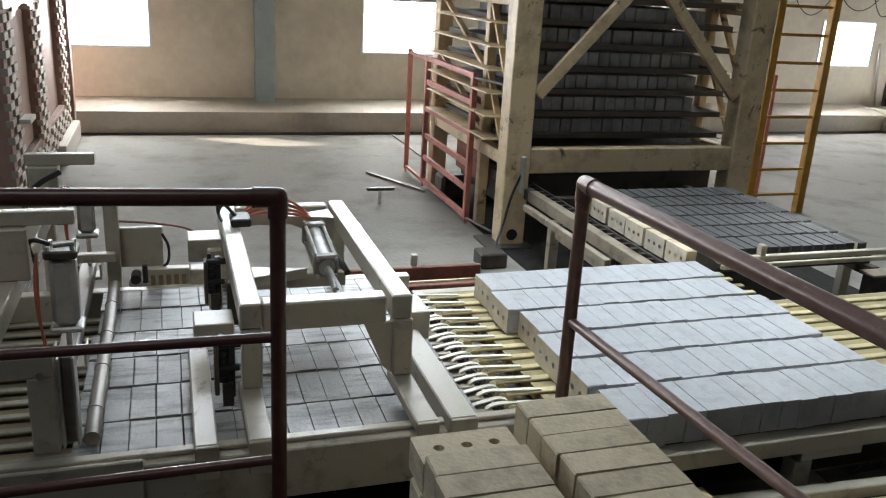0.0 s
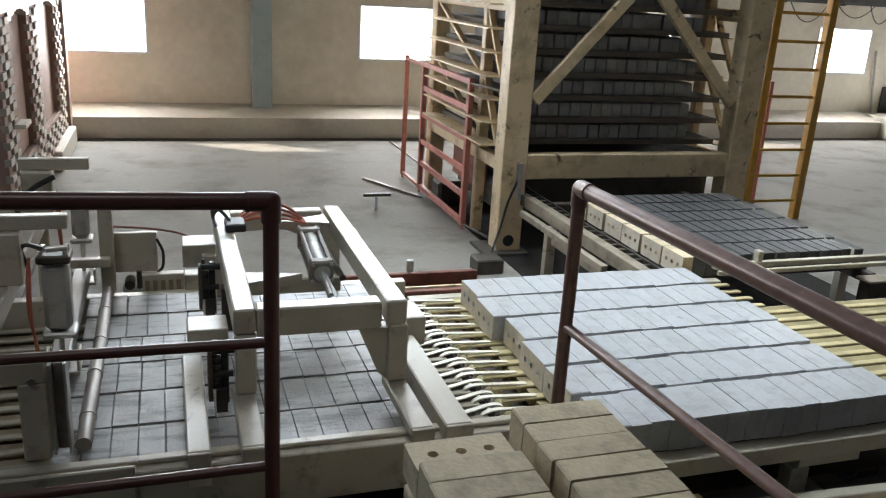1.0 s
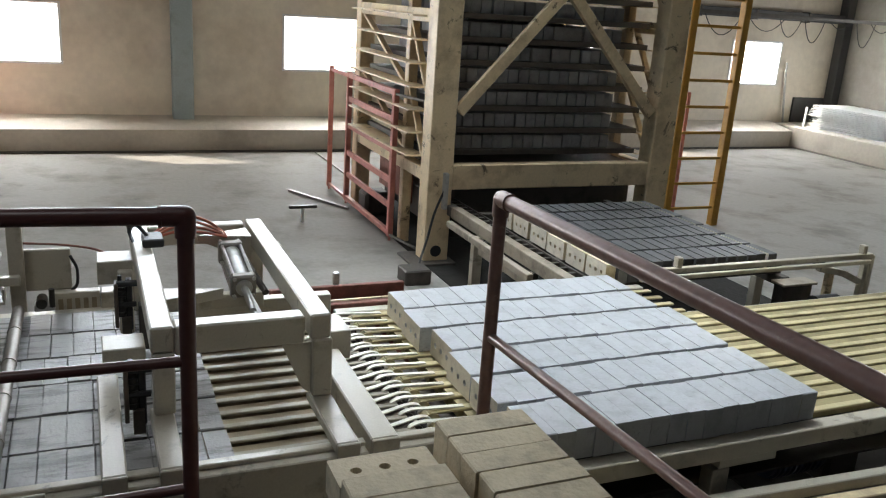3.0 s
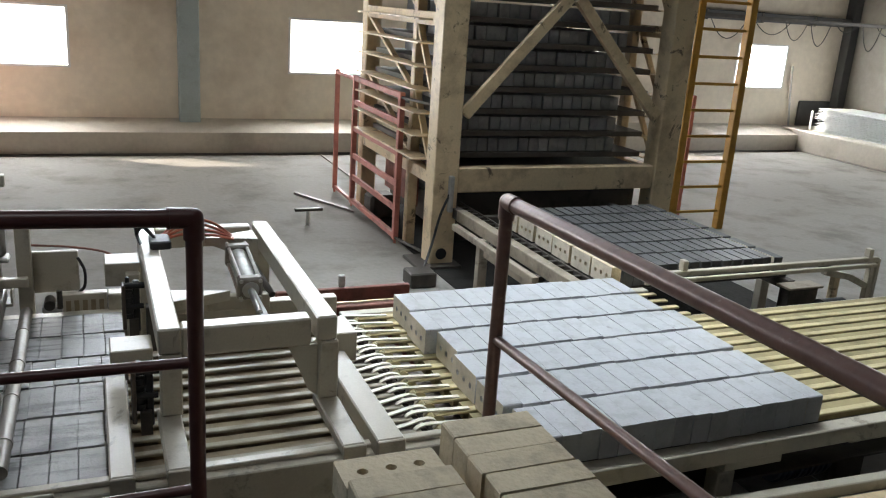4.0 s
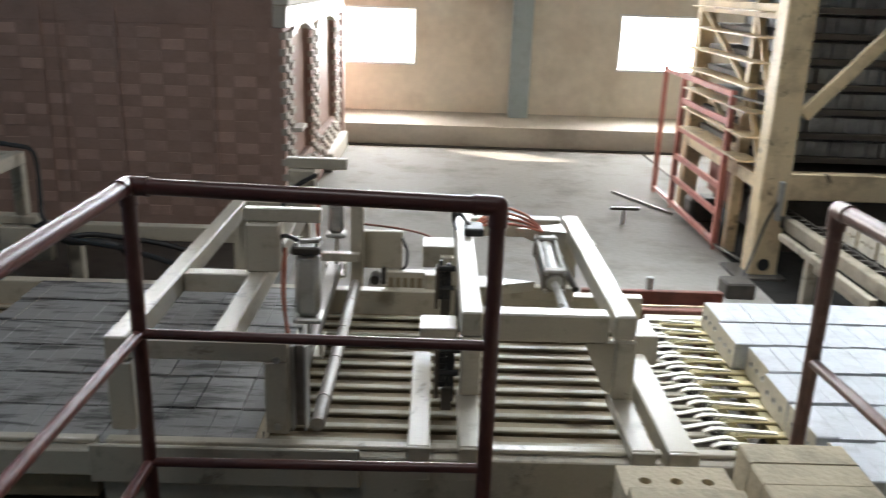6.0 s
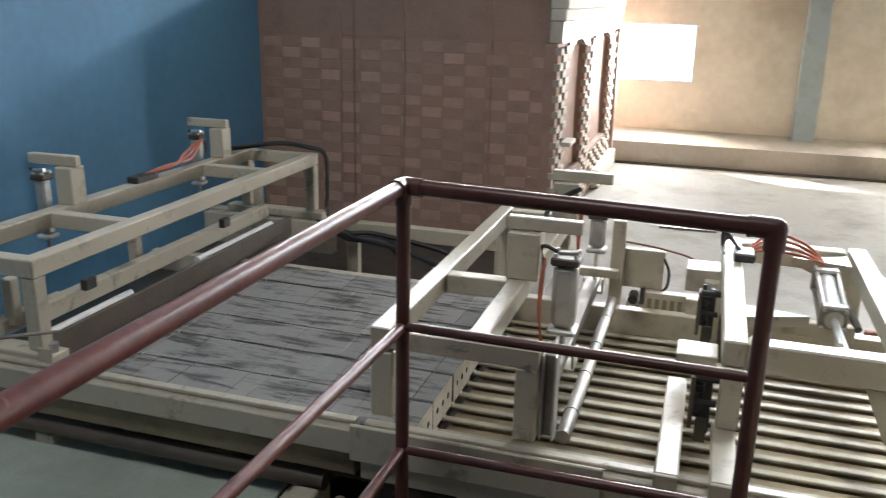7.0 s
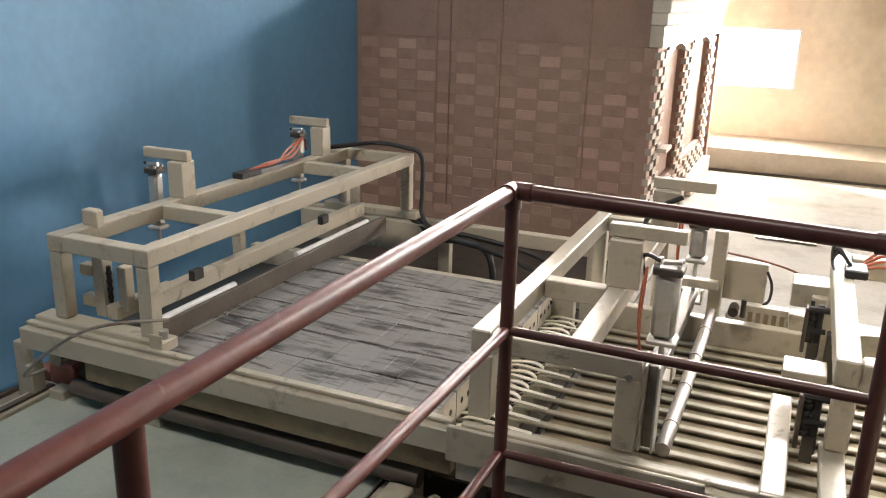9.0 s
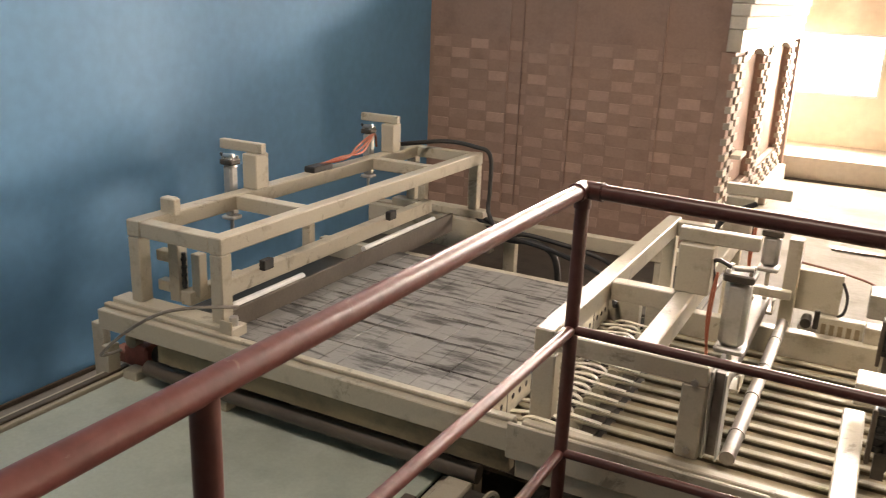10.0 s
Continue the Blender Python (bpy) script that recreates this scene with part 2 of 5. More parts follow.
def tube_along(bm, pts, r, seg=8):
    """A round tube through points, with mitred joints."""
    pts = [Vector(p) for p in pts]
    rings = []
    side = None
    for i, p in enumerate(pts):
        a = (pts[i] - pts[i - 1]).normalized() if i else (pts[1] - pts[0]).normalized()
        b = (pts[i + 1] - pts[i]).normalized() if i + 1 < len(pts) else a
        t = (a + b).normalized()
        if side is None:
            side = t.cross(Vector((0, 0, 1)))
            if side.length < 1e-3:
                side = t.cross(Vector((1, 0, 0)))
        side = (side - t * side.dot(t)).normalized()
        other = t.cross(side)
        k = 1 / max(0.5, math.sqrt(max(0.05, (1 + a.dot(b)) / 2)))
        rings.append([bm.verts.new(p + (side * math.cos(u) + other * math.sin(u)) * r * (k if 0 < i < len(pts) - 1 else 1))
                      for u in (2 * math.pi * j / seg for j in range(seg))])
    for r0, r1 in zip(rings, rings[1:]):
        for j in range(seg):
            bm.faces.new((r0[j], r0[(j + 1) % seg], r1[(j + 1) % seg], r1[j]))
    bm.faces.new(rings[0][::-1])
    bm.faces.new(rings[-1])


def arc(p, q, sag, n=14):
    """Points from p to q with a sag (down) in metres."""
    p, q = Vector(p), Vector(q)
    return [p.lerp(q, i / n) - Vector((0, 0, sag * 4 * (i / n) * (1 - i / n))) for i in range(n + 1)]


def smooth_pts(pts, n=8):
    """A Catmull-Rom line through points."""
    P = [Vector(p) for p in pts]
    P = [2 * P[0] - P[1]] + P + [2 * P[-1] - P[-2]]
    out = []
    for i in range(1, len(P) - 2):
        for j in range(n):
            t = j / n
            a, b, c, d = P[i - 1], P[i], P[i + 1], P[i + 2]
            out.append(0.5 * ((2 * b) + (c - a) * t + (2 * a - 5 * b + 4 * c - d) * t * t + (3 * b - a - 3 * c + d) * t ** 3))
    return out + [P[-2]]


def structure(name, bm, material, label):
    return tagged(mesh_ob(name, bm, material), label, name.split("_")[0], kind="structure")


# ---- the hall ----
# the floor, with a shallow gutter along the blue wall
bm = bmesh.new()
box(bm, -12, -3.66, -6, 11.4, -0.12, 0, 0)
box(bm, -3.27, 13, -6, 11.4, -0.12, 0, 0)
box(bm, -3.66, -3.27, -6, -4.9, -0.12, 0, 0)
box(bm, -3.66, -3.27, 5.1, 11.4, -0.12, 0, 0)
box(bm, -12, 13, -6, 11.4, -0.3, -0.12, 0)
structure("floor", bm, CONCRETE, "worn grey concrete factory floor with dusty stains")


def north_wall():
    bm = bmesh.new()
    y0, y1 = 11.13, 11.21
    xs = [-12.0]
    for wx in WIN_X:
        xs += [wx, wx + WIN_W]
    xs.append(13.0)
    for i in range(0, len(xs), 2):
        box(bm, xs[i], xs[i + 1], y0, y1, WIN_Z0, WIN_Z1, 0)
    box(bm, -12, 13, y0, y1, 0, WIN_Z0, 0)
    box(bm, -12, 13, y0, y1, WIN_Z1, CLER_Z0, 0)
    # gaps left high up for the unseen clerestory lamps
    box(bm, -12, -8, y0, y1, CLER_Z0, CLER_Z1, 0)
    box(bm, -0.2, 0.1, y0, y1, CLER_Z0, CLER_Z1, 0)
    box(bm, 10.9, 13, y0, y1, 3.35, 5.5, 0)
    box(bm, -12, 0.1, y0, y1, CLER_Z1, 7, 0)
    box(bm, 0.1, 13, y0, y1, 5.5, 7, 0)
    return structure("wall_north", bm, PLASTER, "stained cream plaster wall with a row of bright windows")


north_wall()
for i, wx in enumerate(WIN_X):
    w = tagged(new("window_%d" % (i + 1)), "white-framed factory window, glaring with daylight", "window", kind="structure")
    bm = bmesh.new()
    t = 0.03
    for a in ((wx, wx + WIN_W, WIN_Z0, WIN_Z0 + t), (wx, wx + WIN_W, WIN_Z1 - t, WIN_Z1), (wx, wx + t, WIN_Z0 + t, WIN_Z1 - t), (wx + WIN_W - t, wx + WIN_W, WIN_Z0 + t, WIN_Z1 - t)):
        box(bm, a[0], a[1], 11.12, 11.17, a[2], a[3], 0.003)
    part("window_frame", bm, SHEET, w)
bm = bmesh.new()
v = [bm.verts.new(p) for p in ((-12, 10.62, 0), (-12, 11.13, 0), (-12, 11.13, 0.36), (-12, 10.6, 0.262), (10.72, 10.62, 0), (10.72, 11.13, 0), (10.72, 11.13, 0.36), (10.72, 10.6, 0.262))]
for q in ((0, 1, 2, 3), (4, 7, 6, 5), (0, 3, 7, 4), (3, 2, 6, 7), (0, 4, 5, 1), (1, 5, 6, 2)):
    bm.faces.new([v[i] for i in q])
structure("ledge_north", bm, LEDGE, "low cement ledge along the plastered wall")
structure("ledge_east", new_box(10.74, 12.0, -6, 11.12, 0, 0.34, bevel=0.015), LEDGE, "low cement ledge along the end wall")
bm = bmesh.new()
box(bm, 12.0, 12.2, -6, 7.6, 0, 7, 0)
box(bm, 12.0, 12.2, 9.0, 11.12, 0, 7, 0)
box(bm, 12.0, 12.2, 7.6, 9.0, 0, 0.85, 0)
box(bm, 12.0, 12.2, 7.6, 9.0, 1.85, 7, 0)
# end wall in a darker grey than the north wall
structure("wall_east", bm, mat("grey_plaster", (0.33, 0.30, 0.26), 0.85, dark=(0.18, 0.16, 0.14), amount=0.7, scale=0.8, bump=0.15, fine=12, per=-1), "grey plaster end wall")
for i, cx in enumerate((-2.5, 1.135, 4.77)):
    bm = bmesh.new()
    box(bm, cx - 0.125, cx + 0.125, 10.97, 11.125, 0.3, 6.9, 0.01)
    tagged(mesh_ob("wall_column", bm, COLUMN), "grey-green painted steel wall column", "column", "wall columns", "structure")
# dark strip along the foot of the ledge
structure("gutter_trim", new_box(-12, 10.7, 10.51, 10.618, 0.0, 0.008, bevel=0), DARKM, "dark strip at the foot of the ledge")
structure("baseboard_blue", new_box(-3.648, -3.632, -4.88, 5.08, -0.118, -0.092, bevel=0.003), RUBBERF, "dirty brown skirting along the blue wall")
# the unseen wall behind, side and roof, kept dark to cut bounced light
bm = bmesh.new()
box(bm, -12, 13, -5.2, -5.0, 0, 7, 0)
structure("wall_south", bm, GREYW, "plain dark grey end wall")
bm = bmesh.new()
vs = [bm.verts.new(q) for q in ((-14, 14.5, -0.5), (16, 14.5, -0.5), (16, 14.5, 2.6), (-14, 14.5, 2.6))]
bm.faces.new(vs)
structure("backdrop_yard", bm, yard, "glaring bright yard outside the windows")
structure("wall_west", new_box(-12.2, -12.0, -5.2, 11.33, 0, 7, bevel=0), GREYW, "plain dark grey wall")
def wall_blue_mesh():
    """The partition, whose thin foot reaches down into the gutter."""
    w = bmesh.new()
    box(w, -3.8, -3.65, -4.99, 6.75, 0, 4.2, 0)
    box(w, -3.659, -3.65, -4.89, 5.09, -0.12, 0, 0)
    return w


structure("wall_blue", wall_blue_mesh(), BLUE, "blue painted partition wall with a soft diagonal shadow")
bm = bmesh.new()
box(bm, -12.2, 13, -5.2, -0.6, 7.0, 7.12, 0)
box(bm, -12.2, -3.0, -0.6, 1.0, 7.0, 7.12, 0)
box(bm, -1.4, 13, -0.6, 1.0, 7.0, 7.12, 0)
box(bm, -12.2, 13, 1.0, ROOF_Y0, 7.0, 7.12, 0)
box(bm, -12.2, ROOF_X0, ROOF_Y0, ROOF_Y1, 7.0, 7.12, 0)
box(bm, ROOF_X1, 13, ROOF_Y0, ROOF_Y1, 7.0, 7.12, 0)
box(bm, -12.2, 13, ROOF_Y1, 13.6, 7.0, 7.12, 0)
# unseen eaves added outside over the high windows to keep the sun out
box(bm, -12.2, 0.0, 11.34, 12.7, 4.3, 4.4, 0)
box(bm, -1.2, 13, 11.34, 13.5, 5.55, 5.65, 0)
# unseen upstands added round both roof openings to block the low sun
box(bm, ROOF_X0 - 0.1, ROOF_X1 + 0.1, ROOF_Y0 - 0.1, ROOF_Y0, 7.12, 9.0, 0)
box(bm, ROOF_X0 - 0.1, ROOF_X1 + 0.1, ROOF_Y1, ROOF_Y1 + 0.1, 7.12, 9.0, 0)
box(bm, ROOF_X0 - 0.1, ROOF_X0, ROOF_Y0, ROOF_Y1, 7.12, 9.5, 0)
box(bm, ROOF_X1, ROOF_X1 + 0.1, ROOF_Y0, ROOF_Y1, 7.12, 9.0, 0)
box(bm, -3.1, -3.0, -0.6, 1.0, 7.12, 9.5, 0)
box(bm, -1.4, -1.3, -0.6, 1.0, 7.12, 9.0, 0)
box(bm, -3.1, -1.3, 1.0, 1.1, 7.12, 9.0, 0)
box(bm, -3.1, -1.3, -0.7, -0.6, 7.12, 9.0, 0)
tagged(mesh_ob("ceiling", bm, ROOF), "unseen grey sheet roof with two added roof lights", "ceiling", kind="structure")


# ---- kiln ----
def kiln():
    """The end of the kiln: a brick front, and a side of pillars and recessed panels under a plastered cornice."""
    k = thing("brick_kiln", "brown brick tunnel kiln with chequered pale pillars beside the blue wall", "kiln", (-2.4, 8.5, 0))
    at = Vector((-2.4, 8.5, 0))

    def P(name, bm, material, label="", parent=k):
        bmesh.ops.translate(bm, vec=-at, verts=bm.verts)
        return part(name, bm, material, parent, label)
    body = P("body", new_box(-3.66, -1.16, 6.62, 10.5, 0, 2.12, bevel=0.01), KILN)
    P("front_band", new_box(-3.66, -1.165, 6.6155, 6.619, 1.60, 2.12, bevel=0.002), KILN, "grey-brown rendered band")
    for i, (za, zb, xo) in enumerate(((1.60, 1.76, -1.06), (1.763, 1.85, -1.045), (1.853, 1.94, -1.03), (1.943, 2.14, -1.01))):
        P("cornice", new_box(-1.165, xo, 6.57, 10.54, za, zb, bevel=0.006), WHITE if i else LEDGE, "white plastered cornice course")
    for ya, yb in ((7.0, 8.02), (8.52, 9.88)):
        for j in range(8):
            u0, u1 = j / 8, (j + 1) / 8
            h = 0.09 * (2 * abs((u0 + u1) / 2 - 0.5)) ** 2
            if h > 0.008:
                P("arch_step", new_box(-1.18, -1.075, ya + (yb - ya) * u0, ya + (yb - ya) * u1, 1.60 - h, 1.599, bevel=0), LEDGE)
    for ya, yb in ((6.59, 7.0), (8.02, 8.52), (9.88, 10.3)):
        P("pillar", new_box(-1.2, -1.095, ya, yb, 0, 1.598, bevel=0.004), KILN)
    P("base_band", new_box(-1.155, -1.097, 7.002, 8.018, 0, 0.45, bevel=0.003), KILN)
    P("base_band", new_box(-1.155, -1.097, 8.522, 9.878, 0, 0.45, bevel=0.003), KILN)
    P("corner_strip", new_box(-1.2, -1.05, 10.36, 10.52, 0, 1.598, bevel=0.004), KILN)
    P("skirting", new_box(-1.095, -1.0, 8.9, 10.36, 0, 0.2, bevel=0.01), WHITE, "pale plastered skirting")
    P("bracket", new_box(-1.06, -0.98, 6.72, 6.98, 0.80, 0.835, bevel=0.004), WHITE, "small pale steel bracket")
    for x in (-2.90, -2.78, -2.34, -1.62):
        bm = bmesh.new()
        rod(bm, (x, 6.609, 0.2), (x, 6.609, 2.1), 0.006, 8)
        P("conduit", bm, KILN)
    # bricks: proud ones in the front, pale ones in the side's chequer
    proud = plain_mesh("brick_proud", (0.166, 0.05, 0.082), KILN_P)
    pale = plain_mesh("brick_pale", (0.05, 0.155, 0.056), WHITEB)
    rnd = random.Random(12)

    def brick(me, x, y, z):
        o = new("brick", me)
        o.parent = k
        o.location = Vector((x, y, z)) - at
    for i in range(14):
        for j in range(17):
            if (i + j) % 2 == 0:
                brick(proud, -3.53 + 0.178 * i, 6.642 + rnd.uniform(-0.002, 0.002), 0.16 + 0.086 * j)
    for ya, n in ((6.595, 3), (8.025, 3), (9.885, 3)):
        w = 0.135 if ya < 7 else 0.16 if ya < 9 else 0.137
        for c in range(n):
            for r in range(25):
                if (c + r) % 2 == 0:
                    brick(pale, -1.099 + rnd.uniform(-0.003, 0.003), ya + 0.07 + c * w, 0.1 + r * 0.06)
    for c in range(18):
        for r in range(5):
            y = 7.08 + c * 0.165
            if (c + r) % 2 == 0 and not 8.0 < y < 8.54:
                brick(pale, -1.10 + rnd.uniform(-0.003, 0.003), y, 0.15 + r * 0.06)
    return k


def plain_mesh(name, size, material):
    bm = bmesh.new()
    box(bm, -size[0] / 2, size[0] / 2, -size[1] / 2, size[1] / 2, -size[2] / 2, size[2] / 2, 0.004)
    me = bpy.data.meshes.new(name)
    bm.to_mesh(me)
    bm.free()
    me.materials.append(material)
    return me


kiln()


# ---- belts, bricks ----
def brick_mesh(name, sx, sy, sz, holes):
    """A clay brick; its holes run along x."""
    bm = bmesh.new()
    if holes:
        b = 0.004
        ring = [(-sy / 2 + b, 0), (sy / 2 - b, 0), (sy / 2, b), (sy / 2, sz - b), (sy / 2 - b, sz), (-sy / 2 + b, sz), (-sy / 2, sz - b), (-sy / 2, b)]
        loops = [ring] + [[(cy + 0.013 * math.cos(2 * math.pi * i / 10), sz * 0.5 + 0.013 * math.sin(2 * math.pi * i / 10)) for i in range(10)] for cy in (-sy * 0.28, 0, sy * 0.28)]
        es = []
        for lp in loops:
            vs = [bm.verts.new((-sx / 2, y, z)) for y, z in lp]
            es += [bm.edges.new((vs[i], vs[(i + 1) % len(vs)])) for i in range(len(vs))]
        fs = [g for g in bmesh.ops.triangle_fill(bm, edges=es, use_beauty=True)["geom"] if isinstance(g, bmesh.types.BMFace)]
        ex = bmesh.ops.extrude_face_region(bm, geom=fs)["geom"]
        bmesh.ops.translate(bm, vec=(sx, 0, 0), verts=[g for g in ex if isinstance(g, bmesh.types.BMVert)])
        bmesh.ops.recalc_face_normals(bm, faces=bm.faces)
    else:
        box(bm, -sx / 2, sx / 2, -sy / 2, sy / 2, 0, sz, 0.0008)
    me = bpy.data.meshes.new(name)
    bm.to_mesh(me)
    bm.free()
    return me


def brick_layer(label, at, cols, rows, px, py, bz, material, jag, seed, group="brick layers on the line", ragged=(), gap=0.003, end=None):
    """A layer of bricks, cols along x from at[0], rows along y from at[1]; the end bricks show their holes."""
    rnd = random.Random(seed)
    e = thing("brick_layer", label, "bricks", at, group)
    plain = brick_mesh("brick", px - gap, py - jag, bz, False)
    holed, first = (brick_mesh("brick_holed", px - gap - 0.001, py - jag, bz, True) for k in range(2))
    plain.materials.append(material)
    for me, side in ((holed, material), (first, end or material)):
        me.materials.append(side)
        me.materials.append(BRICK_E)
        me.polygons.foreach_set("material_index", [int(abs(q.normal.x) > 0.9) for q in me.polygons])
    for j in range(rows):
        dx = rnd.uniform(-0.012, 0.012) + (ragged[j] if j < len(ragged) else 0)
        for i in range(cols):
            o = new("brick", first if i == 0 else holed if i == cols - 1 else plain)
            o.parent = e
            o.location = ((i + 0.5) * px + dx + rnd.uniform(-0.001, 0.001), (j + 0.5) * py + rnd.uniform(-0.3, 0.3) * min(jag, 0.02), rnd.uniform(0, 0.0015))
            o.rotation_euler = (0, 0, radians(rnd.uniform(-0.25, 0.25)))
    return e


RUSTY = mat("rusty_iron", (0.24, 0.095, 0.07), 0.7, 0.2, dark=(0.06, 0.04, 0.03), amount=0.7, scale=12)
RESIZE = {}


def put(parent, name, bm, material, label="", smooth=False):
    """A part given in the hall's coordinates, set under its thing or under a part of it."""
    root = parent
    while root.parent:
        root = root.parent
    if root in RESIZE:
        centre, k = RESIZE[root]
        bmesh.ops.transform(bm, matrix=Matrix.Translation(Vector(centre) * (1 - k)) @ Matrix.Scale(k, 4), verts=bm.verts)
    bmesh.ops.translate(bm, vec=-root.location, verts=bm.verts)
    return mesh_ob(name, bm, material, parent, label, smooth)


RIGHT_LAYER = brick_layer("pale clay bricks set in six rows on the yellow belts", (1.345, 2.295, 0.461), 16, 6, 0.0795, 0.25, 0.119, BRICK, 0.022, 3, gap=0.0014, ragged=(0.02, 0.0, 0.0, 0.02, -0.015, -0.02))
LEFT_LAYER = brick_layer("smudged grey clay bricks sliding along the belts", (-0.34, 2.41, 0.461), 16, 6, 0.0795, 0.235, 0.119, BRICK_L, 0.013, 4, gap=0.0022)
# tower's shade is in this layer's dark clay; the lit first column is tan
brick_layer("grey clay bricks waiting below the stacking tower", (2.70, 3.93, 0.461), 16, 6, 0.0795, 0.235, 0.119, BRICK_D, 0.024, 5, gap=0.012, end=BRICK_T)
BRICK_L.node_tree.nodes["Texture Coordinate"].object = LEFT_LAYER      # smudges run on from brick to brick


# ---- belt conveyors ----
def belt_conveyor(label, x0, x1, y0, y1, n, material, legs, half=0.019, cut=None):
    """Belts side by side from x0 to x1; past cut = (x, y) the far belts stop at x, so that only those nearer than y run on."""
    c = thing("belt_conveyor", label, "conveyor", (x0, y0, 0), "belt conveyors of the line")
    pitch = (y1 - y0) / n
    for i in range(n):
        y = y0 + (i + 0.5) * pitch
        xe = cut[0] if cut and y > cut[1] else x1
        bm = bmesh.new()
        box(bm, x0, xe, y - half, y + half, 0.448, 0.46, 0.003)
        rod(bm, (x0 + 0.012, y - 0.021, 0.424), (x0 + 0.012, y + 0.021, 0.424), 0.034, 14)
        put(c, "belt", bm, material)
        put(c, "belt_channel", new_box(x0 + 0.14, xe - 0.12, y + half + 0.006, y + pitch - half - 0.008, 0.40, 0.451 if cut else 0.442, bevel=0), SLAT_BED if cut else BELT_BED)

    def far(x):
        return cut[1] if cut and x > cut[0] else y1
    for lx in (x0 + 0.3, (x0 + x1) / 2, x1 - 0.3):
        put(c, "cross_member", new_box(lx - 0.03, lx + 0.03, y0, far(lx), 0.34, 0.398, bevel=0.003), CREAM)
    # dark sheet added below the belts for the shade between them
    put(c, "under_shade", new_box(x0, x1, y0, cut[1] if cut else y1, 0.24, 0.25, bevel=0), DARKM, "dark sheet below the belts in place of shade")
    for lx in legs:
        for y in (y0 - 0.03, far(lx) + 0.03):
            put(c, "leg", new_box(lx - 0.04, lx + 0.04, y - 0.035, y + 0.035, 0, 0.34, bevel=0.004), CREAM)
    return c


left_c = belt_conveyor("dusty belt conveyor in a cream frame along the kiln", -2.80, -0.93, 2.42, 3.84, 14, SLAT_L, (-2.7, -2.2, -1.1), 0.015)
mid_c = belt_conveyor("dusty belt conveyor under the cream clamp frames", -0.88, 1.07, 2.42, 3.84, 14, SLAT_L, (-0.6, 0.8), 0.015)
right_c = belt_conveyor("long conveyor of pale yellow belts", 1.16, 6.2, 2.33, 3.86, 15, SLAT, (2.16, 3.6, 5.6), 0.018, (2.93, 3.45))
put(right_c, "gusset", new_box(2.14, 2.42, 2.262, 2.31, 0.345, 0.384, bevel=0.003), CREAM)
# side frames
for c, xa, xb in ((left_c, -2.81, -0.93), (mid_c, -0.9, 1.07)):
    put(c, "side_frame", new_box(xa, xb, 2.31, 2.385, 0.53 if c == left_c else 0.45, 0.615, bevel=0.004), CREAM)
    if c == mid_c:
        put(c, "lower_beam", new_box(xa, xb, 2.33, 2.37, 0.25, 0.33, bevel=0.004), CREAM)
    put(c, "side_frame", new_box(xa, xb, 3.86, 3.92, 0.36, 0.56, bevel=0.004), CREAM)
    put(c, "rail_strip", new_box(xa, xb, 2.345, 2.378, 0.617, 0.632, bevel=0.003), CREAM, "bare bright guide strip")
put(left_c, "end_post", new_box(-2.90, -2.83, 2.345, 2.385, 0, 0.528, bevel=0.004), CREAM)
put(right_c, "side_frame", new_box(1.1, 6.2, 2.25, 2.32, 0.385, 0.455, bevel=0.004), CREAM)
put(right_c, "side_frame", new_box(1.1, 2.93, 3.87, 3.93, 0.38, 0.455, bevel=0.004), CREAM)
put(right_c, "side_frame", new_box(2.95, 6.2, 3.455, 3.51, 0.36, 0.44, bevel=0.004), CREAM)
put(left_c, "lower_flange", new_box(-2.50, -0.93, 2.335, 2.38, 0.44, 0.528, bevel=0.003), BELT_BED, "oily brown lower flange")
put(left_c, "end_plate", new_box(-2.81, -2.775, 2.315, 2.38, 0.2, 0.448, bevel=0.003), CREAM)
put(left_c, "end_plate", new_box(-2.773, -2.68, 2.315, 2.38, 0.2, 0.29, bevel=0.003), CREAM)
put(right_c, "end_beam", new_box(1.0, 2.6, 3.945, 4.0, 0.42, 0.47, bevel=0.004), RUSTY, "red-brown end beam")
put(right_c, "end_strip", new_box(1.0, 2.6, 3.985, 4.0, 0.472, 0.478, bevel=0.001), TOWER)


def ribbon(bm, pts, width, thick=0.005):
    """A flat belt along pts, its width along y."""
    rows_ = []
    for k, p in enumerate(pts):
        a, b = Vector(pts[max(k - 1, 0)]), Vector(pts[min(k + 1, len(pts) - 1)])
        up = Vector((0, 1, 0)).cross(b - a).normalized() * (thick / 2)
        c, w = Vector(p), Vector((0, width / 2, 0))
        rows_.append([bm.verts.new(q) for q in (c - w - up, c + w - up, c + w + up, c - w + up)])
    for a, b in zip(rows_, rows_[1:]):
        for k in range(4):
            bm.faces.new((a[k], a[(k + 1) % 4], b[(k + 1) % 4], b[k]))
    bm.faces.new(rows_[0])
    bm.faces.new(rows_[-1][::-1])
    bmesh.ops.recalc_face_normals(bm, faces=bm.faces)


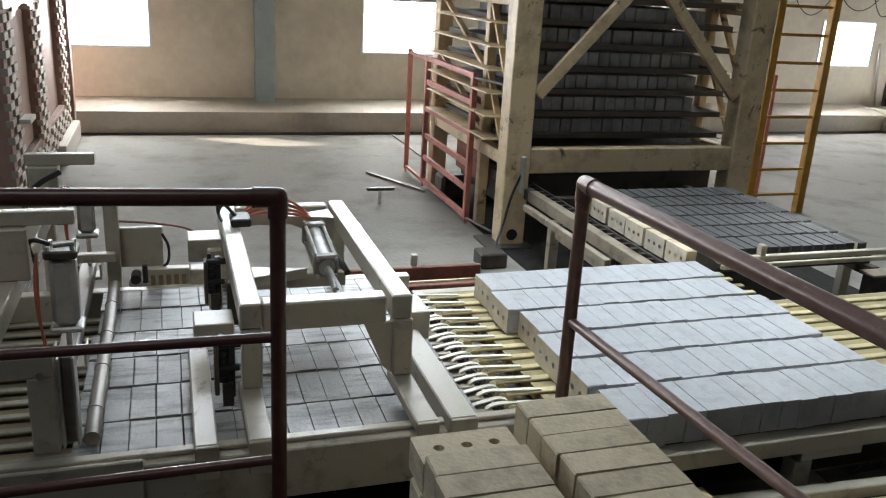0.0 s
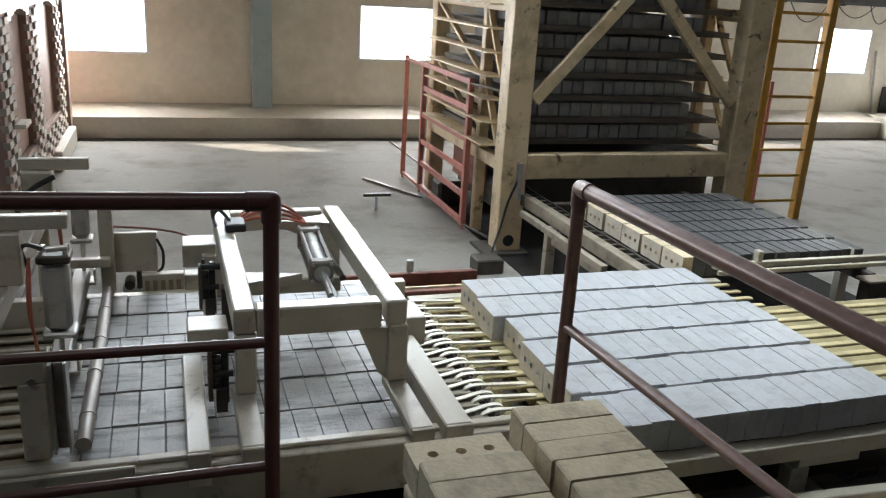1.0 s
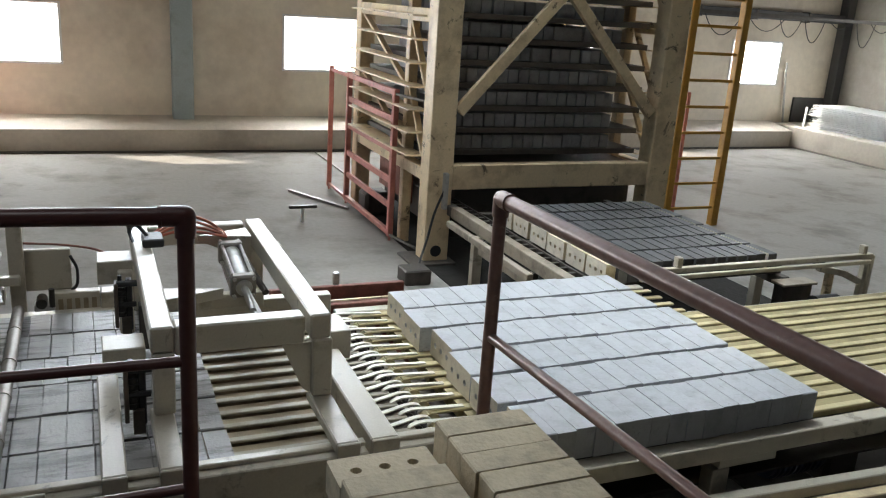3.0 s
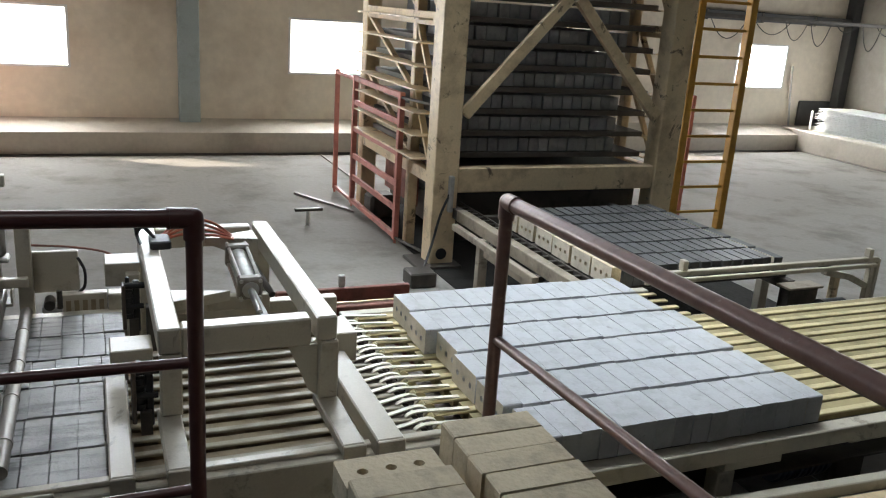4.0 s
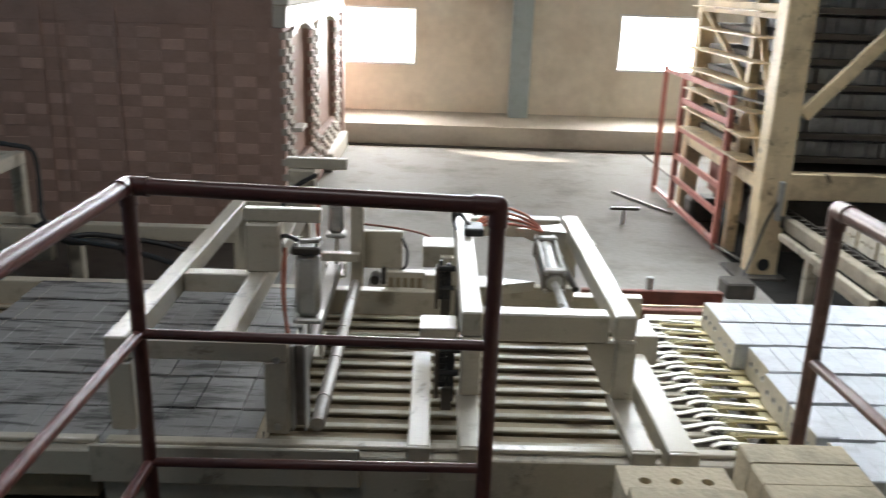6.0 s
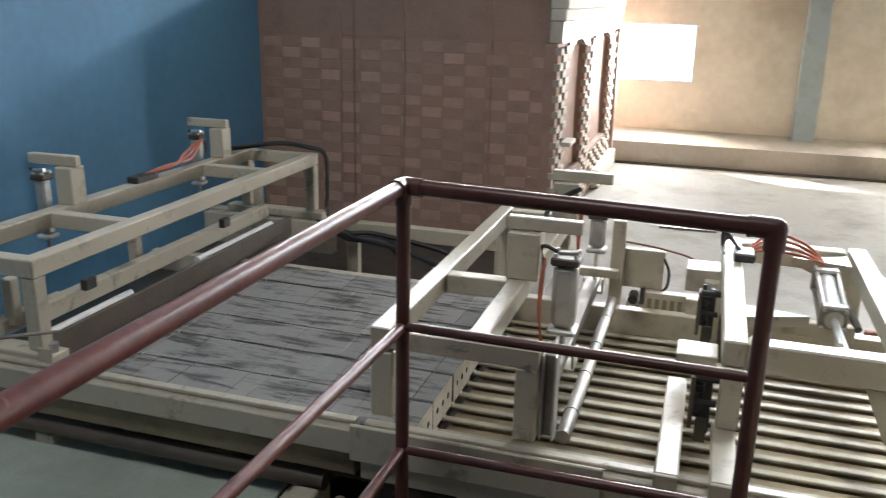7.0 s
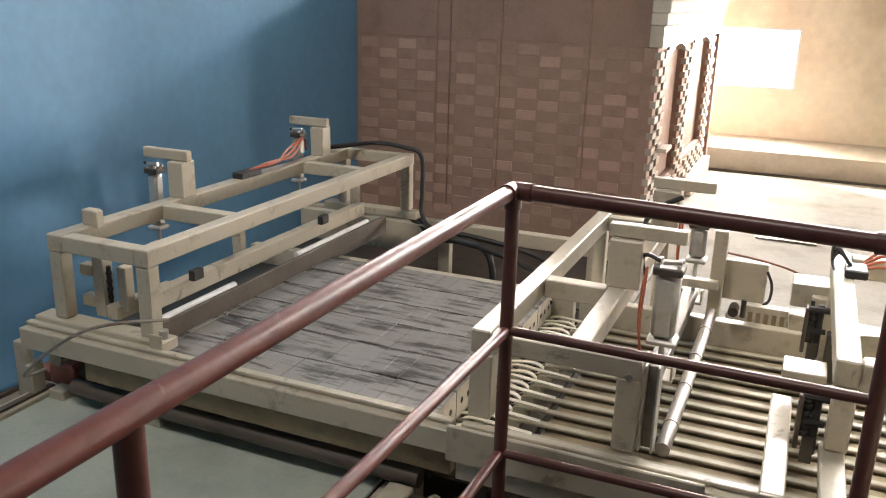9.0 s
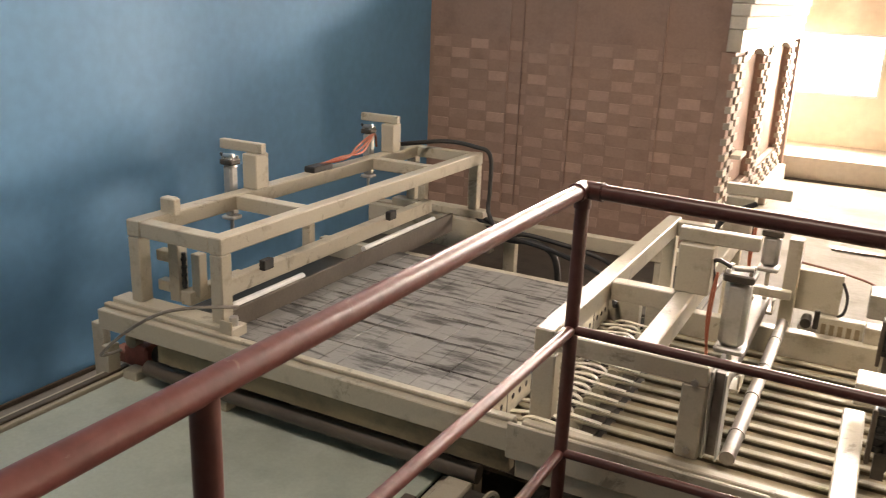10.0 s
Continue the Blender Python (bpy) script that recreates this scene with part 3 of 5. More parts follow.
def belt_ends(c, x, side_, y0, n, pitch, shift):
    """Round ends of the belts, bowing over small pulleys between those of the next conveyor."""
    for i in range(n):
        y = y0 + (i + 0.5) * pitch
        bm = bmesh.new()
        ribbon(bm, smooth_pts([(x + 0.26 * side_, y, 0.4625), (x + 0.12 * side_, y + shift * 0.7, 0.471), (x + 0.04 * side_, y + shift, 0.475), (x, y + shift, 0.462), (x + 0.005 * side_, y + shift, 0.44), (x + 0.07 * side_, y + shift, 0.422)], 4), 0.021)
        put(c, "belt_end", bm, WIRE, smooth=True)
        bm = bmesh.new()
        rod(bm, (x + 0.03 * side_, y + shift - 0.009, 0.448), (x + 0.03 * side_, y + shift + 0.009, 0.448), 0.017, 12)
        put(c, "pulley", bm, DARKM, smooth=True)
    bm = bmesh.new()
    rod(bm, (x + 0.03 * side_, y0, 0.446), (x + 0.03 * side_, y0 + n * pitch, 0.446), 0.009, 10)
    put(c, "shaft", bm, DARKM, smooth=True)


put(left_c, "cover_plate", new_box(-2.79, -2.40, 2.43, 3.84, 0.4605, 0.468, bevel=0.002), DARKM, "dark cover plate")
belt_ends(right_c, 1.05, 1, 2.33, 15, 0.102, 0)
belt_ends(mid_c, 1.145, -1, 2.42, 13, 0.1014, 0.055)
belt_ends(mid_c, -1.02, 1, 2.42, 14, 0.1014, 0)
belt_ends(left_c, -0.89, -1, 2.42, 13, 0.1014, 0.05)
put(right_c, "joint_plate", new_box(1.0, 1.3, 2.4, 3.86, 0.36, 0.375, bevel=0), RUBBERF, "dusty plate under the belt ends")
put(left_c, "joint_plate", new_box(-1.1, -0.8, 2.43, 3.83, 0.36, 0.375, bevel=0), RUBBERF, "dusty plate under the belt ends")


# ---- clamp frames over the conveyors ----
def clamp_frame():
    g = thing("clamp_frame", "cream welded clamp frame with a pneumatic cylinder over the belts", "machine frame", (0.4, 3.0, 0.64), "frames over the belts")
    zt = 0.965
    put(g, "top_beam", new_box(0.155, 0.225, 2.61, 3.83, zt - 0.085, zt, bevel=0.006), CREAM)
    put(g, "top_beam", new_box(0.65, 0.72, 2.61, 3.83, zt - 0.085, zt, bevel=0.006), CREAM)
    put(g, "cross_beam", new_box(0.227, 0.633, 2.615, 2.685, zt - 0.10, zt - 0.004, bevel=0.006), CREAM)
    put(g, "cross_beam", new_box(0.227, 0.633, 3.76, 3.825, zt - 0.09, zt - 0.004, bevel=0.006), CREAM)
    put(g, "cross_beam", new_box(0.227, 0.633, 3.30, 3.34, zt - 0.22, zt - 0.16, bevel=0.004), CREAM)
    for x in (0.16, 0.66):
        put(g, "leg", new_box(x, x + 0.065, 2.605, 2.67, 0.673, zt - 0.087, bevel=0.005), CREAM)
        put(g, "foot_bar", new_box(x, x + 0.06, 3.765, 3.915, 0.585, 0.62, bevel=0.004), CREAM)
        put(g, "foot_pad", new_box(x, x + 0.06, 3.865, 3.915, 0.561, 0.584, bevel=0.002), DARKM)
        put(g, "leg", new_box(x, x + 0.06, 3.765, 3.83, 0.621, zt - 0.087, bevel=0.005), CREAM)
    # low bars along the sides
    for xa, xb, yb, zb in ((0.765, 0.855, 2.98, 0.60), (-0.001, 0.066, 2.95, 0.634)):
        put(g, "side_bar", new_box(xa, xb, 2.29, yb, zb, 0.672, bevel=0.005), CREAM)
        put(g, "end_plate", new_box(xa, xb, 2.277, 2.288, 0.565, 0.672, bevel=0.003), CREAM)
    put(g, "foot_bar", new_box(0.15, 0.22, 2.29, 2.672, 0.634, 0.672, bevel=0.005), CREAM)
    put(g, "end_plate", new_box(0.15, 0.22, 2.277, 2.288, 0.565, 0.672, bevel=0.003), CREAM)
    put(g, "foot_bar", new_box(0.655, 0.728, 2.29, 2.672, 0.634, 0.672, bevel=0.005), CREAM)
    put(g, "end_plate", new_box(0.655, 0.728, 2.277, 2.288, 0.565, 0.672, bevel=0.003), CREAM)
    # corner gusset under the near cross beam
    bm = bmesh.new()
    tri = ((0.56, 0.862), (0.6585, 0.862), (0.6585, 0.675), (0.63, 0.70))
    va = [bm.verts.new((x, y, z)) for y in (2.63, 2.645) for x, z in tri]
    bm.faces.new(va[:4])
    bm.faces.new(va[4:][::-1])
    for k in range(4):
        bm.faces.new((va[k], va[4 + k], va[4 + (k + 1) % 4], va[(k + 1) % 4]))
    bmesh.ops.recalc_face_normals(bm, faces=bm.faces)
    put(g, "gusset", bm, CREAM)
    put(g, "bracket", new_box(0.02, 0.155, 2.86, 2.99, 0.725, 0.80, bevel=0.004), CREAM)
    put(g, "bracket", new_box(0.02, 0.155, 3.52, 3.66, 0.80, 0.895, bevel=0.004), CREAM)
    put(g, "bracket", new_box(0.80, 0.92, 3.03, 3.2, 0.60, 0.72, bevel=0.004), CREAM)
    put(g, "bracket", new_box(0.70, 0.77, 3.60, 3.68, 0.84, 0.90, bevel=0.004), CREAM)
    put(g, "bracket", new_box(0.70, 0.77, 3.18, 3.26, 0.80, 0.86, bevel=0.004), CREAM)
    put(g, "hanger", new_box(0.095, 0.15, 3.48, 3.54, 0.60, 0.86, bevel=0.004), CREAM)
    # wedge gusset
    bm = bmesh.new()
    vs = [bm.verts.new(p) for p in ((0.42, 3.63, 0.955), (0.633, 3.72, 0.955), (0.633, 3.58, 0.955), (0.42, 3.63, 0.93), (0.633, 3.72, 0.85), (0.633, 3.58, 0.85))]
    for q in ((0, 2, 1), (3, 4, 5), (0, 1, 4, 3), (1, 2, 5, 4), (2, 0, 3, 5)):
        bm.faces.new([vs[i] for i in q])
    put(g, "gusset", bm, CREAM)
    bm = bmesh.new()
    vs = [bm.verts.new(p) for p in ((0.23, 3.18, 0.84), (0.23, 3.32, 0.84), (0.47, 3.27, 0.84), (0.23, 3.18, 0.80), (0.23, 3.32, 0.80), (0.47, 3.27, 0.80))]
    for q in ((0, 2, 1), (3, 4, 5), (0, 1, 4, 3), (1, 2, 5, 4), (2, 0, 3, 5)):
        bm.faces.new([vs[i] for i in q])
    put(g, "gusset", bm, CREAM)
    # cylinder lying towards the near side
    bm = bmesh.new()
    a, b = Vector((0.542, 3.56, 0.896)), Vector((0.547, 3.28, 0.846))
    rod(bm, a, b, 0.038, 20)
    cyl = put(g, "cylinder", bm, ALU, "aluminium pneumatic cylinder", True)
    d = (b - a).normalized()
    for p in (a, b):
        bm = bmesh.new()
        beam_between(bm, p - d * 0.02, p + d * 0.02, 0.098, 0.098, 0.008)
        put(cyl, "end_cap", bm, PIPE)
    for sx, sz in ((1, 1), (1, -1), (-1, 1), (-1, -1)):
        bm = bmesh.new()
        o = Vector((0.037 * sx, 0, 0.037 * sz))
        rod(bm, a + o - d * 0.03, b + o + d * 0.03, 0.008, 8)
        put(cyl, "tie_rod", bm, STEEL)
    bm = bmesh.new()
    rod(bm, b, b + d * 0.2, 0.013, 12)
    put(cyl, "piston_rod", bm, STEEL, "", True)
    bm = bmesh.new()
    rod(bm, b + d * 0.018, b + d * 0.030, 0.033, 18)
    put(cyl, "seal_ring", bm, STEEL, "", True)
    bm = bmesh.new()
    beam_between(bm, b + d * 0.032, (0.568, 3.07, 0.80), 0.03, 0.012, 0.003)
    put(g, "fork", bm, SHEET, "white flat fork rod")
    put(g, "clevis", new_box(0.545, 0.595, 3.03, 3.068, 0.755, 0.80, bevel=0.004), CREAM)
    # valve block and hoses
    put(g, "valve", new_box(0.19, 0.27, 3.44, 3.56, 0.966, 1.0, bevel=0.006), BLACK, "black pneumatic valve block")
    for k in range(4):
        bm = bmesh.new()
        o = 0.018 * k
        tube_along(bm, smooth_pts([(0.24, 3.52 + o, 0.985), (0.33, 3.54 + o, 1.0 + o), (0.44, 3.56, 0.985 + o), (0.53, 3.57 + o, 0.96)], 6), 0.006, 6)
        put(g, "hose", bm, HOSE, "orange air hose", True)
    for k in range(3):
        bm = bmesh.new()
        tube_along(bm, smooth_pts([(0.21, 3.5, 1.0), (0.17 - 0.01 * k, 3.56, 1.03 + 0.015 * k), (0.15, 3.62, 0.98), (0.17, 3.5, 0.95)], 6), 0.007, 6)
        put(g, "cable", bm, BLACK, "", True)
    bm = bmesh.new()
    rod(bm, (0.59, 3.62, 0.88), (0.64, 3.30, 0.80), 0.014, 10)
    put(g, "slide_rod", bm, DARKM, "", True)
    # levers with dark jaws at the left side
    for y, z in ((2.68, 0.765), (3.40, 0.80)):
        bm = bmesh.new()
        box(bm, 0.118, 0.142, y - 0.012, y + 0.02, z - 0.15, z + 0.06, 0.004)
        rod(bm, (0.098, y, z - 0.09), (0.098, y, z + 0.03), 0.019, 12)
        rod(bm, (0.098, y, z + 0.03), (0.098, y, z + 0.075), 0.008, 8)
        for k in range(5):
            rod(bm, (0.098, y, z - 0.08 + 0.022 * k), (0.098, y, z - 0.07 + 0.022 * k), 0.0235, 12)
        rod(bm, (0.085, y - 0.015, z - 0.04), (0.155, y - 0.015, z - 0.04), 0.011, 8)
        rod(bm, (0.085, y - 0.015, z + 0.045), (0.16, y - 0.015, z + 0.045), 0.013, 8)
        put(g, "jaw", bm, BLACK, "black pneumatic clamp jaw", True)
        bm = bmesh.new()
        vs = [bm.verts.new((x, y - 0.02 + dy, z - 0.09 - dz)) for x in (0.10, 0.135) for dy, dz in ((-0.01, 0), (0.03, 0), (0.025, 0.075), (0.008, 0.055), (-0.012, 0.08))]
        bm.faces.new(vs[:5][::-1])
        bm.faces.new(vs[5:])
        for k in range(5):
            bm.faces.new((vs[k], vs[(k + 1) % 5], vs[5 + (k + 1) % 5], vs[5 + k]))
        put(g, "claw", bm, DARKM, "greasy notched steel claw")
        put(g, "jaw_slide", new_box(0.076, 0.09, y - 0.03, y + 0.03, z - 0.13, z + 0.05, bevel=0.003), RUBBERF, "oily brown slide plate")
    put(g, "jaw_guide", new_box(0.16, 0.20, 3.30, 3.36, 0.60, 0.78, bevel=0.004), DARKM)
    return g


clamp_frame()


def lift_station(g, x, y, zt, side, w=0.045, reach=0.17, rad=0.030, z0=-0.17, z1=0.12):
    """A vertical cylinder beside a post with a cap plate, standing on a top beam."""
    put(g, "post", new_box(x - w, x + w, y - 0.05, y + 0.05, zt, zt + 0.18, bevel=0.005), CREAM)
    put(g, "cap_plate", new_box(x - w - 0.01 if side > 0 else x - reach - 0.05, x + reach + 0.05 if side > 0 else x + w + 0.01, y - 0.02, y + 0.02, zt + 0.182, zt + 0.232, bevel=0.004), CREAM)
    cx = x + reach * side
    bm = bmesh.new()
    box(bm, cx - rad, cx + rad, y - rad, y + rad, zt + z0, zt + z1 - 0.021, rad * 0.42)
    cyl = put(g, "cylinder", bm, ALU, "upright aluminium air cylinder", True)
    c = rad + 0.009
    put(cyl, "end_cap", new_box(cx - c, cx + c, y - c, y + c, zt + z1 - 0.02, zt + z1 + 0.01, bevel=0.006), DARKM)
    put(cyl, "end_cap", new_box(cx - c, cx + c, y - c, y + c, zt + z0 - 0.022, zt + z0 - 0.001, bevel=0.006), ALU)
    for sx in (-1, 1):
        for sy in (-1, 1):
            bm = bmesh.new()
            rod(bm, (cx + sx * rad * 0.85, y + sy * rad * 0.85, zt + z1 + 0.01), (cx + sx * rad * 0.85, y + sy * rad * 0.85, zt + z1 + 0.024), 0.008, 6)
            put(cyl, "bolt", bm, STEEL)
    bm = bmesh.new()
    rod(bm, (cx, y, zt + z0 - 0.022), (cx, y, zt - 0.32), 0.010, 10)
    put(cyl, "piston_rod", bm, STEEL, "", True)
    bm = bmesh.new()
    rod(bm, (cx - 0.02, y - c * 0.6, zt + z1 + 0.028), (cx + 0.045, y - c * 0.6, zt + z1 + 0.033), 0.011, 10)
    put(cyl, "fitting", bm, STEEL, "", True)
    bm = bmesh.new()
    reel = 1 if side > 0 else 0.25
    tube_along(bm, smooth_pts([(cx - 0.03, y - c * 0.6, zt + z1 + 0.03), (cx - 0.03 - 0.045 * reel, y - c * 0.5, zt + z1 + 0.03 + 0.015 * reel), (cx - 0.03 - 0.07 * reel, y, zt + z1 + 0.02), (cx - 0.03 - 0.06 * reel, y + 0.03, zt + z1 - 0.05 * reel)], 6), 0.008, 6)
    put(cyl, "cable", bm, BLACK, "", True)
    bm = bmesh.new()
    w2 = rad + 0.012
    box(bm, cx - w2, cx + w2, y - w2, y + w2, zt - 0.335, zt - 0.322, 0.002)
    box(bm, cx - w2, cx - w2 + 0.008, y - w2, y + w2, zt - 0.321, zt - 0.265, 0.002)
    box(bm, cx + w2 - 0.008, cx + w2, y - w2, y + w2, zt - 0.321, zt - 0.265, 0.002)
    put(g, "channel_shoe", bm, CREAM)
    return cyl


def stop_frame():
    g = thing("stop_frame", "cream stop frame with upright air cylinders across the belts", "machine frame", (-0.7, 3.3, 0.46), "frames over the belts")
    zt = 0.94
    put(g, "top_beam", new_box(-0.90, -0.835, 2.40, 4.12, zt - 0.08, zt, bevel=0.005), CREAM)
    put(g, "top_beam", new_box(-0.60, -0.535, 2.462, 4.12, zt - 0.08, zt, bevel=0.005), CREAM)
    for y in (2.98, 4.02):
        put(g, "cross_beam", new_box(-0.833, -0.602, y, y + 0.06, zt - 0.075, zt - 0.003, bevel=0.004), CREAM)
    # near panel with a window
    put(g, "panel_beam", new_box(-0.833, -0.362, 2.40, 2.46, zt - 0.068, zt - 0.005, bevel=0.004), CREAM)
    put(g, "leg", new_box(-0.90, -0.825, 2.40, 2.46, 0.633, zt - 0.082, bevel=0.005), CREAM)
    put(g, "leg", new_box(-0.432, -0.362, 2.40, 2.46, 0.633, zt - 0.0685, bevel=0.005), CREAM)
    for xa, xb in ((-0.357, -0.35), (-0.318, -0.311)):
        put(g, "slide_channel", new_box(xa, xb, 2.42, 2.49, 0.634, 0.915, bevel=0.002), ALU)
    put(g, "slide_channel", new_box(-0.3495, -0.3185, 2.455, 2.475, 0.634, 0.905, bevel=0.002), PIPE)
    for z in (0.66, 0.88):
        bm = bmesh.new()
        rod(bm, (-0.395, 2.393, z), (-0.395, 2.3995, z), 0.012, 6)
        put(g, "bolt", bm, STEEL)
    for y in (4.06,):
        put(g, "leg", new_box(-0.90, -0.84, y, y + 0.06, 0.50, zt - 0.082, bevel=0.005), CREAM)
        put(g, "leg", new_box(-0.60, -0.54, y, y + 0.06, 0.50, zt - 0.082, bevel=0.005), CREAM)
    put(g, "foot_rail", new_box(-0.93, -0.14, 2.292, 2.308, 0.52, 0.645, bevel=0.004), CREAM)
    lift_station(g, -0.55, 3.05, zt, 1, 0.06, 0.155, 0.044, -0.175, 0.09)
    lift_station(g, -0.55, 3.95, zt, 1, 0.06, 0.155, 0.036, -0.12, 0.04)
    put(g, "stop_beam", new_box(-0.44, -0.375, 2.47, 4.0, 0.60, 0.66, bevel=0.005), PIPE, "worn bare-metal stop beam")
    bm = bmesh.new()
    rod(bm, (-0.285, 2.46, 0.635), (-0.285, 3.74, 0.635), 0.023, 18)
    pipe = put(g, "pipe", bm, PIPE, "scuffed metal pipe", True)
    for y in (2.62, 2.92, 3.2, 3.5):
        bm = bmesh.new()
        rod(bm, (-0.285, y, 0.635), (-0.285, y + 0.02, 0.635), 0.0255, 18)
        put(pipe, "collar", bm, PIPE, "", True)
    put(g, "guide_plate", new_box(-0.325, -0.266, 3.92, 3.98, 0.52, 0.962, bevel=0.004), CREAM)
    put(g, "guide_plate", new_box(-0.47, -0.28, 3.86, 3.90, 0.70, 0.74, bevel=0.004), CREAM)
    comb = put(g, "comb_bar", new_box(-0.158, 0.028, 3.93, 3.98, 0.528, 0.633, bevel=0.004), CREAM, "notched cream bar with dark smears")
    for k in range(5):
        put(comb, "notch", new_box(-0.142 + 0.034 * k, -0.122 + 0.034 * k, 3.9265, 3.9295, 0.54, 0.605, bevel=0.001), BELT_BED)
    put(g, "end_block", new_box(0.031, 0.116, 3.90, 3.98, 0.528, 0.633, bevel=0.005), CREAM)
    put(g, "bracket", new_box(-0.30, -0.083, 3.984, 4.012, 0.63, 0.818, bevel=0.005), CREAM)
    put(g, "drop_plate", new_box(-0.162, -0.083, 3.984, 4.012, 0.46, 0.628, bevel=0.003), CREAM)
    bm = bmesh.new()
    tube_along(bm, smooth_pts([(-0.085, 3.97, 0.79), (-0.06, 3.97, 0.73), (-0.062, 3.97, 0.66), (-0.085, 3.97, 0.63)], 6), 0.007, 6)
    put(g, "cable", bm, BLACK, "", True)
    put(g, "knob_block", new_box(-0.23, -0.15, 3.80, 3.86, 0.60, 0.63, bevel=0.004), STEEL)
    bm = bmesh.new()
    rod(bm, (-0.20, 3.78, 0.64), (-0.20, 3.86, 0.64), 0.022, 12)
    rod(bm, (-0.16, 3.80, 0.62), (-0.16, 3.80, 0.70), 0.012, 10)
    put(g, "knob", bm, DARKM, "", True)
    for y in (2.96, 3.86):
        for k in range(2):
            bm = bmesh.new()
            tube_along(bm, smooth_pts([(-0.46, y, 1.05), (-0.462 - 0.008 * k, y - 0.01, 0.97), (-0.466 - 0.006 * k, y - 0.01, 0.85), (-0.462 + 0.006 * k, y, 0.72)], 6), 0.0045, 6)
            put(g, "hose", bm, HOSE, "orange air hose", True)
    bm = bmesh.new()
    tube_along(bm, smooth_pts([(-0.48, 3.9, 1.1), (-0.56, 3.86, 1.06), (-0.62, 3.84, 0.99), (-0.6, 3.8, 0.95)], 6), 0.012, 8)
    put(g, "cable", bm, BLACK, "", True)
    bm = bmesh.new()
    tube_along(bm, smooth_pts([(-0.3, 4.1, 0.82), (-0.1, 4.3, 0.74), (0.05, 4.1, 0.76), (0.1, 3.7, 0.80)], 8), 0.0055, 6)
    put(g, "hose", bm, RUSTY, "thin red-brown air hose", True)
    return g


stop_frame()


def press_gantry():
    g = thing("press_gantry", "cream gantry with press bar and air cylinders by blue wall", "machine frame", (-2.45, 3.5, 0.6), "frames over the belts")
    RESIZE[g] = ((-0.026, 0.105, 1.946), 0.935)
    zt = 0.94
    x0, x1, y0, y1 = -2.88, -2.34, 2.55, 5.02
    put(g, "top_beam", new_box(x1 - 0.07, x1, y0, y1, zt - 0.075, zt, bevel=0.005), CREAM)
    put(g, "top_beam", new_box(x0, x0 + 0.08, y0, y1, zt - 0.075, zt, bevel=0.005), CREAM)
    for y in (y0 + 0.002, 3.16, 4.40, y1 - 0.072):
        put(g, "cross_beam", new_box(x0 + 0.082, x1 - 0.072, y, y + 0.07, zt - 0.072, zt - 0.003, bevel=0.004), CREAM)
    for x in (x0, x1 - 0.07):
        for y in (y0, y1 - 0.07):
            put(g, "leg", new_box(x + 0.002, x + 0.068, y + 0.002, y + 0.068, 0.565, zt - 0.077, bevel=0.005), CREAM)
    for y in (y0 - 0.02, y1 - 0.09):
        put(g, "foot_beam", new_box(-2.98, x1 + 0.06, y, y + 0.1, 0.515, 0.563, bevel=0.005), CREAM)
    put(g, "foot_block", new_box(x1 + 0.005, x1 + 0.07, y0 - 0.03, y0 - 0.022, 0.50, 0.60, bevel=0.002), CREAM)
    bm = bmesh.new()
    rod(bm, (x1 + 0.03, y0 + 0.03, 0.56), (x1 + 0.03, y0 + 0.03, 0.60), 0.02, 12)
    put(g, "bolt", bm, STEEL, "", True)
    for y in (3.35, 4.66):
        lift_station(g, x0 + 0.05, y, zt, -1)
    # press bar with two round bars and a roller
    put(g, "press_bar", new_box(-2.55, -2.49, 2.72, 4.62, 0.595, 0.675, bevel=0.005), CREAM)
    for ya, yb in ((2.66, 3.22), (3.76, 4.55)):
        bm = bmesh.new()
        rod(bm, (-2.44, ya, 0.575), (-2.44, yb, 0.575), 0.017, 14)
        put(g, "round_bar", bm, SHEET, "white round bar", True)
    put(g, "skirt", new_box(-2.425, -2.405, 2.66, 4.75, 0.455, 0.575, bevel=0.003), RUBBERF, "dark brown rubber skirt")
    for y in (2.66, 2.80, 3.45, 4.66):
        put(g, "hanger", new_box(-2.62, -2.57, y, y + 0.05, 0.60, 0.80, bevel=0.004), CREAM)
    put(g, "guide_post", new_box(-2.735, -2.675, 2.64, 2.70, 0.566, 0.85, bevel=0.004), CREAM)
    for z in (0.60, 0.74):
        put(g, "guide_bar", new_box(-2.812, -2.737, 2.645, 2.695, z, z + 0.05, bevel=0.004), CREAM)
    put(g, "lower_bar", new_box(-2.66, -2.60, 2.63, 3.0, 0.566, 0.63, bevel=0.004), CREAM)
    bm = bmesh.new()
    rod(bm, (-2.655, 2.655, 0.635), (-2.655, 2.655, 0.80), 0.010, 10)
    for k in range(4):
        rod(bm, (-2.655, 2.655, 0.655 + 0.036 * k), (-2.655, 2.655, 0.667 + 0.036 * k), 0.013, 10)
    put(g, "spring", bm, BLACK, "", True)
    for y in (2.95, 4.05):
        put(g, "sensor", new_box(-2.485, -2.45, y, y + 0.07, 0.67, 0.72, bevel=0.004), BLACK)
    put(g, "stub", new_box(x0 + 0.03, x0 + 0.1, 2.72, 2.77, zt, zt + 0.07, bevel=0.005), CREAM)
    put(g, "stub", new_box(x0 + 0.11, x0 + 0.14, 2.70, 2.74, zt, zt + 0.075, bevel=0.004), CREAM)
    put(g, "valve", new_box(-2.87, -2.80, 3.80, 3.98, zt + 0.001, zt + 0.035, bevel=0.005), BLACK, "black valve block")
